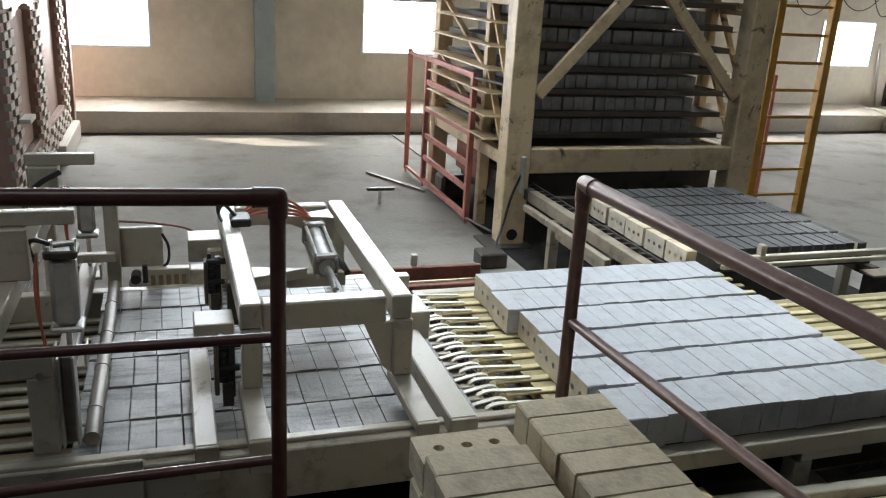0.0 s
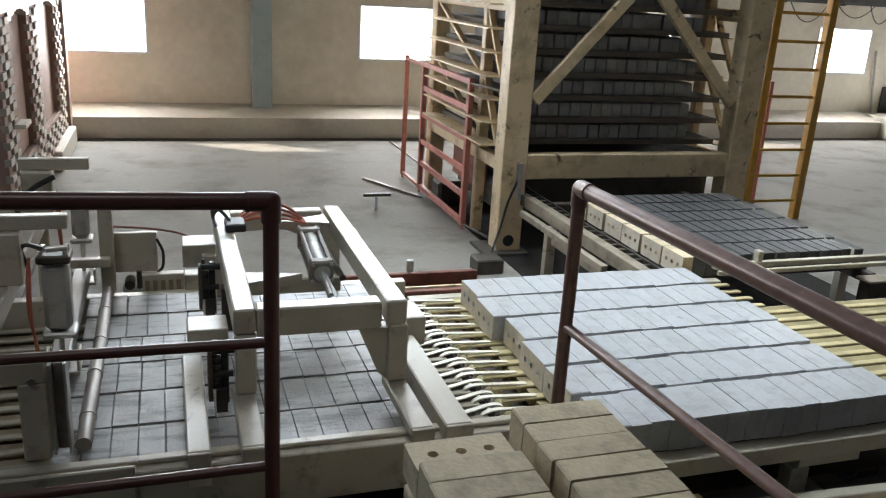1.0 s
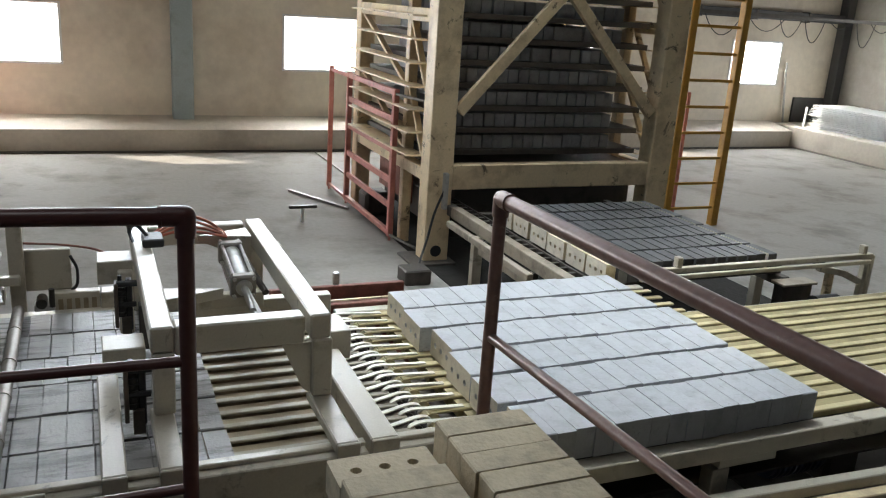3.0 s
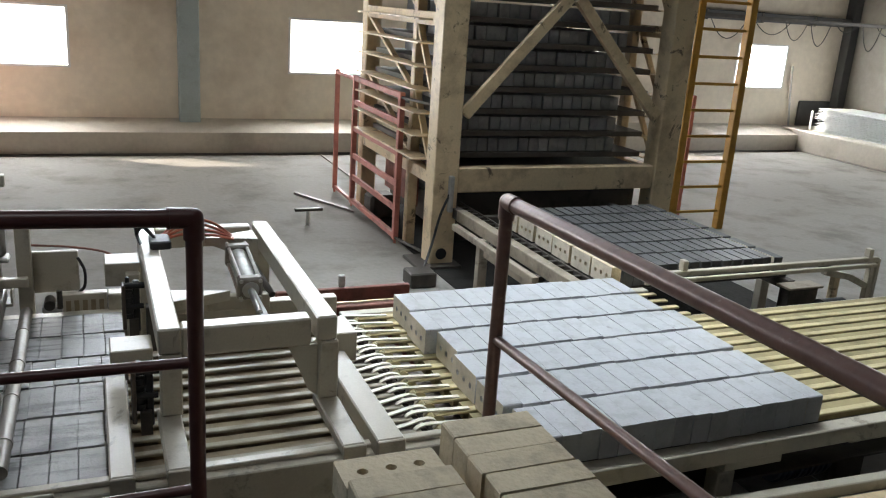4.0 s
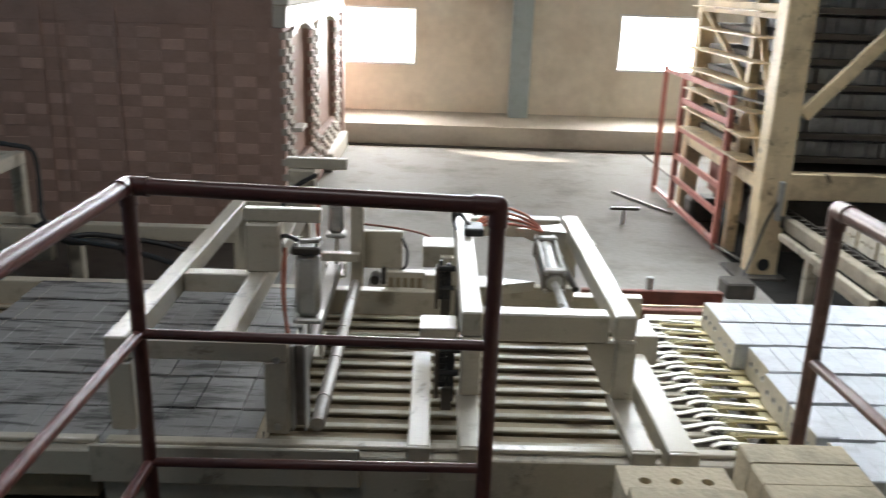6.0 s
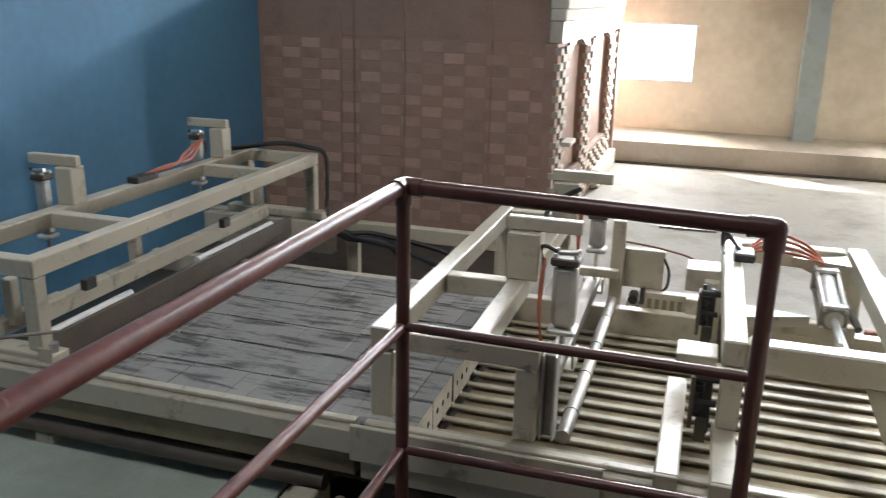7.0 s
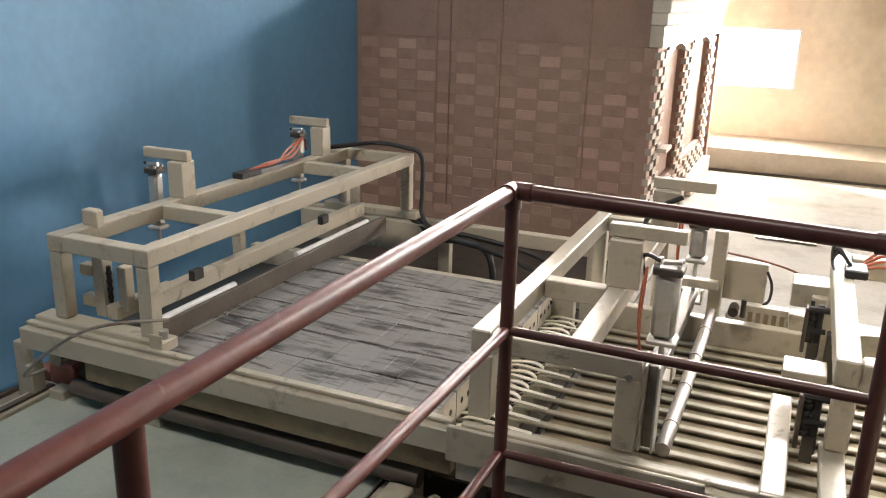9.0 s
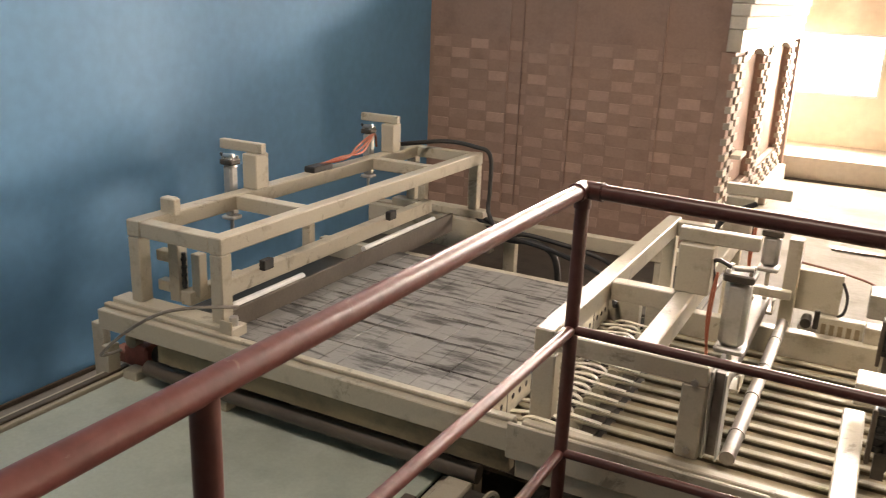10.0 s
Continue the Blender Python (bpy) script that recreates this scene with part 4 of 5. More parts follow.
    for k in range(3):
        bm = bmesh.new()
        tube_along(bm, smooth_pts([(-2.84, 3.92, zt + 0.03), (-2.82 + 0.02 * k, 4.10, zt + 0.05), (-2.84 - 0.02 * k, 4.35, zt + 0.04 + 0.015 * k), (-2.92, 4.6, zt + 0.11), (-2.94, 4.66, zt + 0.02)], 8), 0.007, 6)
        put(g, "hose", bm, HOSE, "orange air hose", True)
    bm = bmesh.new()
    tube_along(bm, smooth_pts([(-2.84, 4.78, zt + 0.03), (-2.62, 5.0, zt + 0.045), (-2.40, 5.0, zt + 0.035), (-2.28, 5.0, zt - 0.01), (-2.26, 4.98, 0.70), (-2.24, 4.94, 0.56), (-2.05, 4.75, 0.50), (-1.6, 4.50, 0.52), (-1.2, 4.25, 0.50), (-1.1, 4.05, 0.44)], 8), 0.015, 8)
    put(g, "cable", bm, BLACK, "thick black cable", True)
    bm = bmesh.new()
    tube_along(bm, smooth_pts([(-2.3, 2.6, 0.64), (-2.38, 2.4, 0.68), (-2.46, 2.295, 0.665), (-2.65, 2.29, 0.54), (-2.785, 2.29, 0.42), (-2.87, 2.40, 0.36), (-2.89, 2.48, 0.345)], 8), 0.007, 6)
    put(g, "cable", bm, PIPE, "", True)
    return g


press_gantry()
hose = thing("thick_cable", "thick black cable drooping from the cream channel", "cable", (-2.0, 4.92, 0))
for k, lift in enumerate((0.0, 0.035)):
    bm = bmesh.new()
    tube_along(bm, smooth_pts([(-2.32, 4.94, 0.53 + lift), (-2.2, 4.915, 0.47 + lift), (-2.08, 4.90, 0.425 + lift), (-1.9, 4.90 + 0.02 * k, 0.43 + lift), (-1.77 + 0.35 * k, 4.90, 0.385 + 0.4 * lift), (-1.72 + 0.4 * k, 4.90, 0.25), (-1.72 + 0.42 * k, 4.92, 0.022)], 8), 0.022 - 0.006 * k, 10)
    put(hose, "cable", bm, BLACK, "", True)
bm = bmesh.new()
box(bm, -3.15, -0.95, 4.98, 5.06, 0.42, 0.51, 0.004)
side = tagged(mesh_ob("cable_channel", bm, CREAM), "cream steel channel running beside the kiln", "channel")
bm = bmesh.new()
box(bm, -3.15, -2.2, 4.9, 4.97, 0.30, 0.5, 0.004)
part("cover", bm, CREAM, side)
for lx in (-3.0, -2.1, -1.1):
    part("leg", new_box(lx - 0.04, lx + 0.04, 4.99, 5.05, 0, 0.418, bevel=0.004), CREAM, side)


# black sheet put on the floor for the shade round the lower belt
structure("pit_floor_left", new_box(-3.27, -0.87, 0.4, 5.1, 0.0, 0.006, bevel=0), FLOOR_SHADE, "black sheet on the floor, shade below the lower belt")
# dark sheet put in for shadow and machinery at the kiln's foot
structure("pit_cover", new_box(-3.6, -0.9, 5.12, 6.55, 0.0, 0.02, bevel=0.003), DARKM, "dark sheet on the floor, shadow and machinery before the kiln")


# ---- the railing round the platform ----
def railing(label, base, tops, posts, joints, paint=RAIL, side_paint=RAIL_S):
    r = thing("guard_railing", label, "railing", base, "railings of the platform")
    for p, q, rad, nm in tops:
        bm = bmesh.new()
        rod(bm, p, q, rad, 20)
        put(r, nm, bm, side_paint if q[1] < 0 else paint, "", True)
    for (x, y, z0, z1) in posts:
        bm = bmesh.new()
        rod(bm, (x, y, z0), (x, y, z1), 0.0195, 18)
        put(r, "post", bm, paint, "", True)
    for p in joints:
        bm = bmesh.new()
        bmesh.ops.create_uvsphere(bm, u_segments=16, v_segments=10, radius=0.0238, matrix=Matrix.Translation(p))
        p = Vector(p)
        rod(bm, p, p - Vector((0, 0, 0.05)), 0.0238, 18)
        for a, b, rad, nm in tops:
            for u, v in ((Vector(a), Vector(b)), (Vector(b), Vector(a))):
                if (u - p).length < 0.01:
                    d = (v - u).normalized()
                    rod(bm, p, p + d * 0.055, 0.0245, 18)
                    rod(bm, p + d * 0.05, p + d * 0.058, 0.026, 18)
        put(r, "elbow", bm, paint, "", True)
    return r


A, B, C = (-0.708, 2.175), (0.206, 2.03), (1.066, 2.15)
rows = []
for nm, rad, za, zb, zs in (("top_rail", 0.021, 1.452, 1.466, 1.475), ("middle_rail", 0.0135, 1.053, 1.11, 1.13), ("lower_rail", 0.0135, 0.668, 0.765, 0.73)):
    rows.append(((A[0], A[1], za), (B[0], B[1], zb), rad, nm))
    rows.append(((A[0], A[1], za), (-0.71, -1.2, zs), rad if nm == "top_rail" else 0.0155, nm))
railing("glossy maroon pipe railing around the viewing platform", (-0.7, 2.1, 0.42), rows,
        [(A[0], A[1], 0.42, 1.452), (B[0], B[1], 0.42, 1.466), (-0.71, 0.775, 0.42, 1.45), (-0.71, -0.6, 0.42, 1.45)], [(A[0], A[1], 1.452), (B[0], B[1], 1.466)])
rows = [((C[0], C[1], 1.451), (1.02, -1.2, 1.515), 0.022, "top_rail"), ((C[0], C[1], 1.038), (1.02, -1.2, 1.235), 0.0145, "middle_rail")]
railing("maroon pipe railing beside the brick table, paint rubbed bright", (1.04, 2.1, 0.42), rows, [(C[0], C[1], 0.42, 1.451), (1.03, -0.6, 0.42, 1.45)], [(C[0], C[1], 1.451)], RAIL_W, RAIL_W)
plat = thing("viewing_platform", "steel viewing platform with a dusty deck", "platform", (0.15, 0.4, 0))
put(plat, "deck", new_box(-0.85, 1.2, -1.4, 2.25, 0.36, 0.42, bevel=0.004), DARKM)
for x in (-0.78, 1.13):
    for y in (-1.3, 2.15):
        put(plat, "leg", new_box(x - 0.04, x + 0.04, y - 0.04, y + 0.04, 0, 0.36, bevel=0.004), CREAM)


# ---- bricks stacked on the platform ----
def brick_stack():
    s = thing("brick_stack", "stack of tan perforated bricks on the platform", "bricks", (0.7, 1.4, 0.42))
    flat = brick_mesh("brick_flat", 0.115, 0.24, 0.09, False)
    edge = brick_mesh("brick_edge", 0.0755, 0.236, 0.115, True)
    for m in (flat, edge):
        m.materials.append(BRICK_T)
    rnd = random.Random(9)
    # long sides run along x, holes along y
    for lay in range(5):
        z = lay * 0.1165
        top = lay == 4
        for cx, far, n in ((0.58, 1.60, 9), (0.867, 1.785, 11)):
            for i in range(n):
                if lay < 3 and 0 < i < n - 1:
                    continue
                o = new("brick", edge)
                o.parent = s
                o.rotation_euler = (0, 0, radians(90 + rnd.uniform(-0.7, 0.7)))
                o.location = (cx - 0.7 + rnd.uniform(-0.004, 0.004), far - 0.041 - i * 0.0815 - 1.4, z + (rnd.uniform(0, 0.003) if top else 0))
    # one brick lies in front with its holes up
    o = new("brick", edge)
    o.parent = s
    o.rotation_euler = (0, radians(-90), radians(90))
    o.location = (0.58 - 0.7, 1.66 - 1.4 - 0.0575 + 0.115, 5 * 0.1165 - 0.062)
    bm = bmesh.new()
    for k in range(34):
        box(bm, 0.475 + 0.0062 * k, 0.4768 + 0.0062 * k, 1.562, 1.588 - 0.006 * (k % 3), 1.0012, 1.0028, 0)
    tagged(put(s, "comb_marks", bm, BRICK_T), kind="stuff")
    for k in range(4):
        o = new("brick", edge)
        o.parent = s
        o.rotation_euler = (0, 0, radians(90))
        o.location = (0.58 - 0.7, 1.66 - 1.4, k * 0.1165)
    return s


brick_stack()


# ---- stacking tower ----
def stacking_tower():
    t = thing("stacking_tower", "tall cream steel stacking tower, chipped and rusty, holding brick pallets", "tower", (3.5, 6.8, 0))
    top = 3.5
    for x in (2.36, 4.36):
        put(t, "leg", new_box(x, x + (0.2 if x < 3 else 0.21), 5.85, 6.03, 0, top, bevel=0.008), TOWER)
        put(t, "leg", new_box(x + 0.02, x + 0.16, 7.75, 7.9, 0, top, bevel=0.008), TOWER)
        put(t, "foot_plate", new_box(x - 0.12, x + 0.24, 5.76, 6.12, 0, 0.025, bevel=0.004), DARKM)
        put(t, "inner_post", new_box(x + (0.02 if x < 3 else 0.02), x + 0.10, 6.45, 6.53, 0, top, bevel=0.006), TOWER)
    put(t, "front_beam", new_box(2.562, 4.358, 5.87, 5.97, 0.575, 0.77, bevel=0.008), TOWER)
    put(t, "front_beam", new_box(2.562, 4.358, 5.87, 5.97, 2.55, 2.7, bevel=0.008), TOWER)
    put(t, "top_beam", new_box(2.562, 4.358, 5.87, 5.97, top - 0.14, top, bevel=0.008), TOWER)
    put(t, "top_beam", new_box(2.562, 4.358, 7.78, 7.88, top - 0.14, top, bevel=0.008), TOWER)
    put(t, "back_beam", new_box(2.57, 4.46, 7.78, 7.88, 0.575, 0.77, bevel=0.008), TOWER)
    for xa, xb in ((2.59, 3.40), (4.33, 3.48)):
        bm = bmesh.new()
        beam_between(bm, (xa, 5.90, 1.17), (xb, 5.90, 2.07), 0.09, 0.05, up=(0, 1, 0))
        put(t, "diagonal", bm, TOWER)
        bm = bmesh.new()
        beam_between(bm, (xb, 5.90, 2.07), (xa, 5.90, 3.0), 0.09, 0.05, up=(0, 1, 0))
        put(t, "diagonal", bm, TOWER)
    for x in (2.38, 4.46):
        for z in (0.62, 1.8, 3.0):
            put(t, "side_beam", new_box(x, x + 0.09, 6.035, 7.745, z, z + 0.1, bevel=0.005), TOWER)
        for za, zb in ((0.8, 1.3), (1.3, 1.8), (1.95, 2.5), (2.5, 3.0)):
            for ya, yb in ((6.1, 6.45), (6.55, 7.7)):
                bm = bmesh.new()
                beam_between(bm, (x + 0.03, ya, za), (x + 0.03, yb, zb), 0.03, 0.05, up=(1, 0, 0))
                put(t, "brace", bm, TOWER)
    # shelf arms on both sides
    for k in range(11):
        z = 0.80 + 0.175 * k
        put(t, "shelf_arm", new_box(2.27, 2.44, 6.12, 7.7, z - 0.012, z, bevel=0.002), TOWER)
        put(t, "shelf_arm", new_box(4.40, 4.52, 6.12, 7.7, z - 0.012, z, bevel=0.002), TOWER)
    # one dark block fills the tower below the pallets
    put(t, "lower_block", new_box(2.66, 4.36, 6.1, 7.7, 0.12, 0.73, bevel=0.01), DARKM, "dark block filling the tower below its pallets")
    bm = bmesh.new()
    rod(bm, (2.455, 5.846, 0.10), (2.455, 5.8495, 0.10), 0.045, 18)
    put(t, "cable_hole", bm, BLACK, "round dark hole plate", True)
    put(t, "back_panel", new_box(2.50, 2.515, 6.56, 7.72, 0.78, 1.12, bevel=0.003), BRICK_T, "dusty tan board")
    put(t, "back_panel", new_box(2.50, 2.515, 6.56, 7.40, 0.30, 0.60, bevel=0.003), RUSTY, "brown rusty board")
    put(t, "cable_box", new_box(2.475, 2.51, 5.80, 5.848, 0.44, 0.72, bevel=0.005), ALU, "slim pale switch bar")
    bm = bmesh.new()
    tube_along(bm, smooth_pts([(2.5, 5.82, 0.62), (2.42, 5.825, 0.42), (2.36, 5.80, 0.22), (2.27, 5.70, 0.08), (2.2, 5.57, 0.06)], 8), 0.010, 8)
    put(t, "cable", bm, BLACK, "", True)
    put(t, "drive_box", new_box(2.04, 2.24, 5.38, 5.56, 0.0, 0.11, bevel=0.01), DARKM)
    return t


stacking_tower()


def brick_pallet(z, seed):
    rnd = random.Random(seed)
    p = thing("brick_pallet", "dark pallet loaded with a layer of clay bricks in the tower", "pallet", (3.4, 6.85, z), "pallets in the tower")
    put(p, "board", new_box(2.46, 4.40, 6.15, 7.70, z - 0.008, z + 0.035, bevel=0.003), PALLET)
    me = PALLET_BRICK
    rows_ = 5
    for j in range(rows_):
        for i in range(16):
            if j in (1, 2, 3) and 0 < i < 15:
                continue
            o = new("brick", me)
            o.parent = p
            o.location = (2.72 + i * 0.093 - 3.4 + rnd.uniform(-0.004, 0.004), 6.32 + j * 0.27 - 6.85 + rnd.uniform(-0.01, 0.01), 0.036)
    return p


PALLET_BRICK = brick_mesh("brick_tower", 0.084, 0.235, 0.105, False)
PALLET_BRICK.materials.append(BRICK_P)
for k in range(10):
    brick_pallet(0.802 + 0.175 * k, 20 + k)


def ladder():
    l = thing("ladder", "yellow steel ladder fixed beside the tower", "ladder", (5.38, 6.5, 0))
    for x in (5.065, 5.655):
        put(l, "stringer", new_box(x, x + 0.075, 6.46, 6.54, 0, 4.2, bevel=0.006), YELLOW)
    for k in range(16):
        bm = bmesh.new()
        rod(bm, (5.13, 6.5, 0.18 + 0.245 * k), (5.665, 6.5, 0.18 + 0.245 * k), 0.014, 10)
        put(l, "rung", bm, YELLOW, "", True)
    return l


ladder()


def red_gate():
    g = thing("red_gate", "faded red steel barred guard gate beside the tower", "gate", (2.31, 7.4, 0))
    x = 2.29
    for y, w in ((6.5, 0.055), (7.8, 0.05), (8.44, 0.035)):
        put(g, "upright", new_box(x, x + 0.045, y, y + w, 0.03, 1.26, bevel=0.004), RED)
    for z in (0.04, 1.21):
        put(g, "rail", new_box(x + 0.002, x + 0.043, 6.556, 7.798, z, z + 0.045, bevel=0.004), RED)
        put(g, "rail", new_box(x + 0.008, x + 0.036, 7.852, 8.438, z, z + 0.03, bevel=0.003), RED)
    for z in (0.27, 0.48, 0.74, 0.99):
        put(g, "bar", new_box(x + 0.008, x + 0.034, 6.556, 7.798, z, z + 0.05, bevel=0.003), RED)
    for y in (6.52, 7.82, 8.45):
        bm = bmesh.new()
        rod(bm, (x + 0.02, y, 0), (x + 0.02, y, 0.032), 0.012, 8)
        put(g, "foot", bm, RED)
    for z in (1.22, 0.05):
        bm = bmesh.new()
        rod(bm, (x + 0.02, 6.5, z), (2.40, 6.04, z), 0.012, 10)
        put(g, "tie_bar", bm, DARKM)
    return g


red_gate()


# ---- things on the floor ----
def floor_things():
    t = thing("tripod_stand", "small pale floor stand with dark crossbar", "stand", (1.73, 7.2, 0))
    bm = bmesh.new()
    rod(bm, (1.73, 7.2, 0), (1.73, 7.2, 0.125), 0.016, 10)
    put(t, "stem", bm, SHEET, "", True)
    put(t, "crossbar", new_box(1.61, 1.86, 7.18, 7.22, 0.126, 0.152, bevel=0.005), DARKM)
    b = thing("steel_bar", "long bare steel bar lying on the floor", "bar", (2.05, 7.9, 0), "bars on the floor")
    bm = bmesh.new()
    beam_between(bm, (1.872, 8.373, 0.012), (2.26, 7.56, 0.012), 0.022, 0.022)
    put(b, "bar", bm, PIPE)
    b = thing("steel_bar", "bare steel bar lying on the floor behind the red gate", "bar", (2.67, 9.3, 0), "bars on the floor")
    bm = bmesh.new()
    beam_between(bm, (2.67, 10.42, 0.012), (2.68, 8.3, 0.012), 0.022, 0.022)
    put(b, "bar", bm, PIPE)
    p = thing("steel_plate", "flat dark steel plate lying on the concrete floor", "plate", (-0.03, 7.61, 0))
    put(p, "plate", new_box(-0.28, 0.21, 7.555, 7.665, 0.0, 0.014, bevel=0.003), PIPE)
    w = thing("concrete_weight", "dark concrete weight on the floor behind the gate", "weight", (2.48, 7.42, 0))
    put(w, "block", new_box(2.345, 2.6, 7.3, 7.55, 0, 0.22, bevel=0.03), DARKM)
    f = thing("fence_panel", "short dark red fence frame filled with wire mesh beside the ladder", "fence", (5.55, 7.2, 0))
    for y in (6.9, 7.5):
        put(f, "upright", new_box(5.5, 5.54, y, y + 0.04, 0, 1.25, bevel=0.004), RED)
    put(f, "rail", new_box(5.502, 5.538, 6.94, 7.5, 1.21, 1.25, bevel=0.003), RED)
    put(f, "rail", new_box(5.502, 5.538, 6.94, 7.5, 0.04, 0.08, bevel=0.003), RED)
    bm = bmesh.new()
    for d in (1, -1):
        for k in range(-12, 8):
            y0, z0 = 6.94, 0.08 + k * 0.09
            pts = [(6.94 + u * 0.56, (z0 if d > 0 else z0 + 1.0) + d * u * 1.0) for u in (0, 1)]
            (ya, za), (yb, zb) = pts
            seg = []
            for u in range(11):
                yy, zz = ya + (yb - ya) * u / 10, za + (zb - za) * u / 10
                if 0.08 <= zz <= 1.21:
                    seg.append((5.52, yy, zz))
            if len(seg) > 1:
                rod(bm, seg[0], seg[-1], 0.003, 4)
    tagged(put(f, "wire_mesh", bm, STEEL), kind="stuff")
    # red-brown beam and small stop near the belts
    r = thing("track_beam", "red-brown beam with a small pale stop on the floor", "beam", (1.2, 4.4, 0))
    put(r, "beam", new_box(0.85, 1.9, 4.14, 4.2, 0.0, 0.40, bevel=0.005), RUSTY)
    put(r, "cap", new_box(0.85, 1.6, 4.255, 4.285, 0.0, 0.455, bevel=0.005), RUSTY)
    put(r, "stop", new_box(1.19, 1.225, 4.25, 4.28, 0.461, 0.53, bevel=0.005), ALU)


floor_things()


def sheet_stack():
    s = thing("sheet_stack", "stack of white corrugated sheets lying on the ledge", "sheets", (11.4, 10.0, 0.34))
    rnd = random.Random(31)
    for k in range(14):
        bm = bmesh.new()
        z = 0.345 + k * 0.027
        x0, y0, y1 = 11.02 + rnd.uniform(-0.03, 0.03), 9.15 + rnd.uniform(-0.05, 0.05), 10.6 + rnd.uniform(-0.03, 0.03)
        n = 40
        top = [(y0 + (y1 - y0) * i / n, z + 0.0035 * math.sin(i * math.pi / 2 + 0.4 + k)) for i in range(n + 1)]
        va = [[bm.verts.new((x, y, zz + o)) for y, zz in top] for x in (x0, 11.85) for o in (0, 0.006)]
        for i in range(n):
            bm.faces.new((va[1][i], va[3][i], va[3][i + 1], va[1][i + 1]))
            bm.faces.new((va[0][i], va[0][i + 1], va[2][i + 1], va[2][i]))
            bm.faces.new((va[0][i], va[1][i], va[1][i + 1], va[0][i + 1]))
            bm.faces.new((va[2][i], va[2][i + 1], va[3][i + 1], va[3][i]))
        put(s, "sheet", bm, SHEET)
    put(s, "stake", new_box(10.94, 10.97, 10.6, 10.63, 0.34, 0.66, bevel=0.003), SHEET)
    return s


sheet_stack()


def corner_fittings():
    d = thing("wall_duct", "dark grey duct along the top of the plastered wall", "duct", (10.4, 11.0, 2.0))
    put(d, "duct", new_box(8.6, 11.98, 10.98, 11.12, 2.0, 2.14, bevel=0.01), GREYW)
    for x in (8.8, 9.9, 11.0):
        put(d, "clip", new_box(x, x + 0.04, 10.965, 11.125, 1.985, 2.15, bevel=0.003), DARKM)
    w = thing("drain_pipe", "thin pale pipe standing against the plastered wall", "pipe", (10.9, 11.08, 0.34))
    bm = bmesh.new()
    tube_along(bm, smooth_pts([(10.83, 11.10, 1.33), (10.84, 11.085, 1.1), (10.88, 11.085, 0.8), (10.95, 11.085, 0.34)], 6), 0.018, 8)
    put(w, "pipe", bm, ALU, "", True)
    b = thing("dark_board", "dark grey board leaning against the wall on the ledge", "board", (11.5, 11.08, 0.34))
    put(b, "board", new_box(11.12, 11.80, 11.09, 11.125, 0.342, 0.76, bevel=0.004), GREYW)
    structure("column_corner", new_box(11.82, 11.995, 10.95, 11.125, 0.342, 6.9, bevel=0.01), GREYW, "dark grey corner column")


corner_fittings()


def hanging_cables():
    h = thing("festoon_cable", "festoon of thin dark cables hanging from a rail", "cable", (9.0, 9.4, 2.4))
    put(h, "rail", new_box(6.9, 11.95, 9.38, 9.42, 2.02, 2.07, bevel=0.004), DARKM)
    rnd = random.Random(41)
    x = 7.0
    while x < 11.6:
        w = rnd.uniform(0.3, 0.75)
        bm = bmesh.new()
        tube_along(bm, arc((x, 9.36 + rnd.uniform(-0.03, 0.03), 2.02), (x + w, 9.36 + rnd.uniform(-0.03, 0.03), 2.02), rnd.uniform(0.06, 0.34), 12), 0.006, 6)
        put(h, "cable", bm, BLACK, "", True)
        x += w * rnd.uniform(0.7, 1.6)
    return h


hanging_cables()


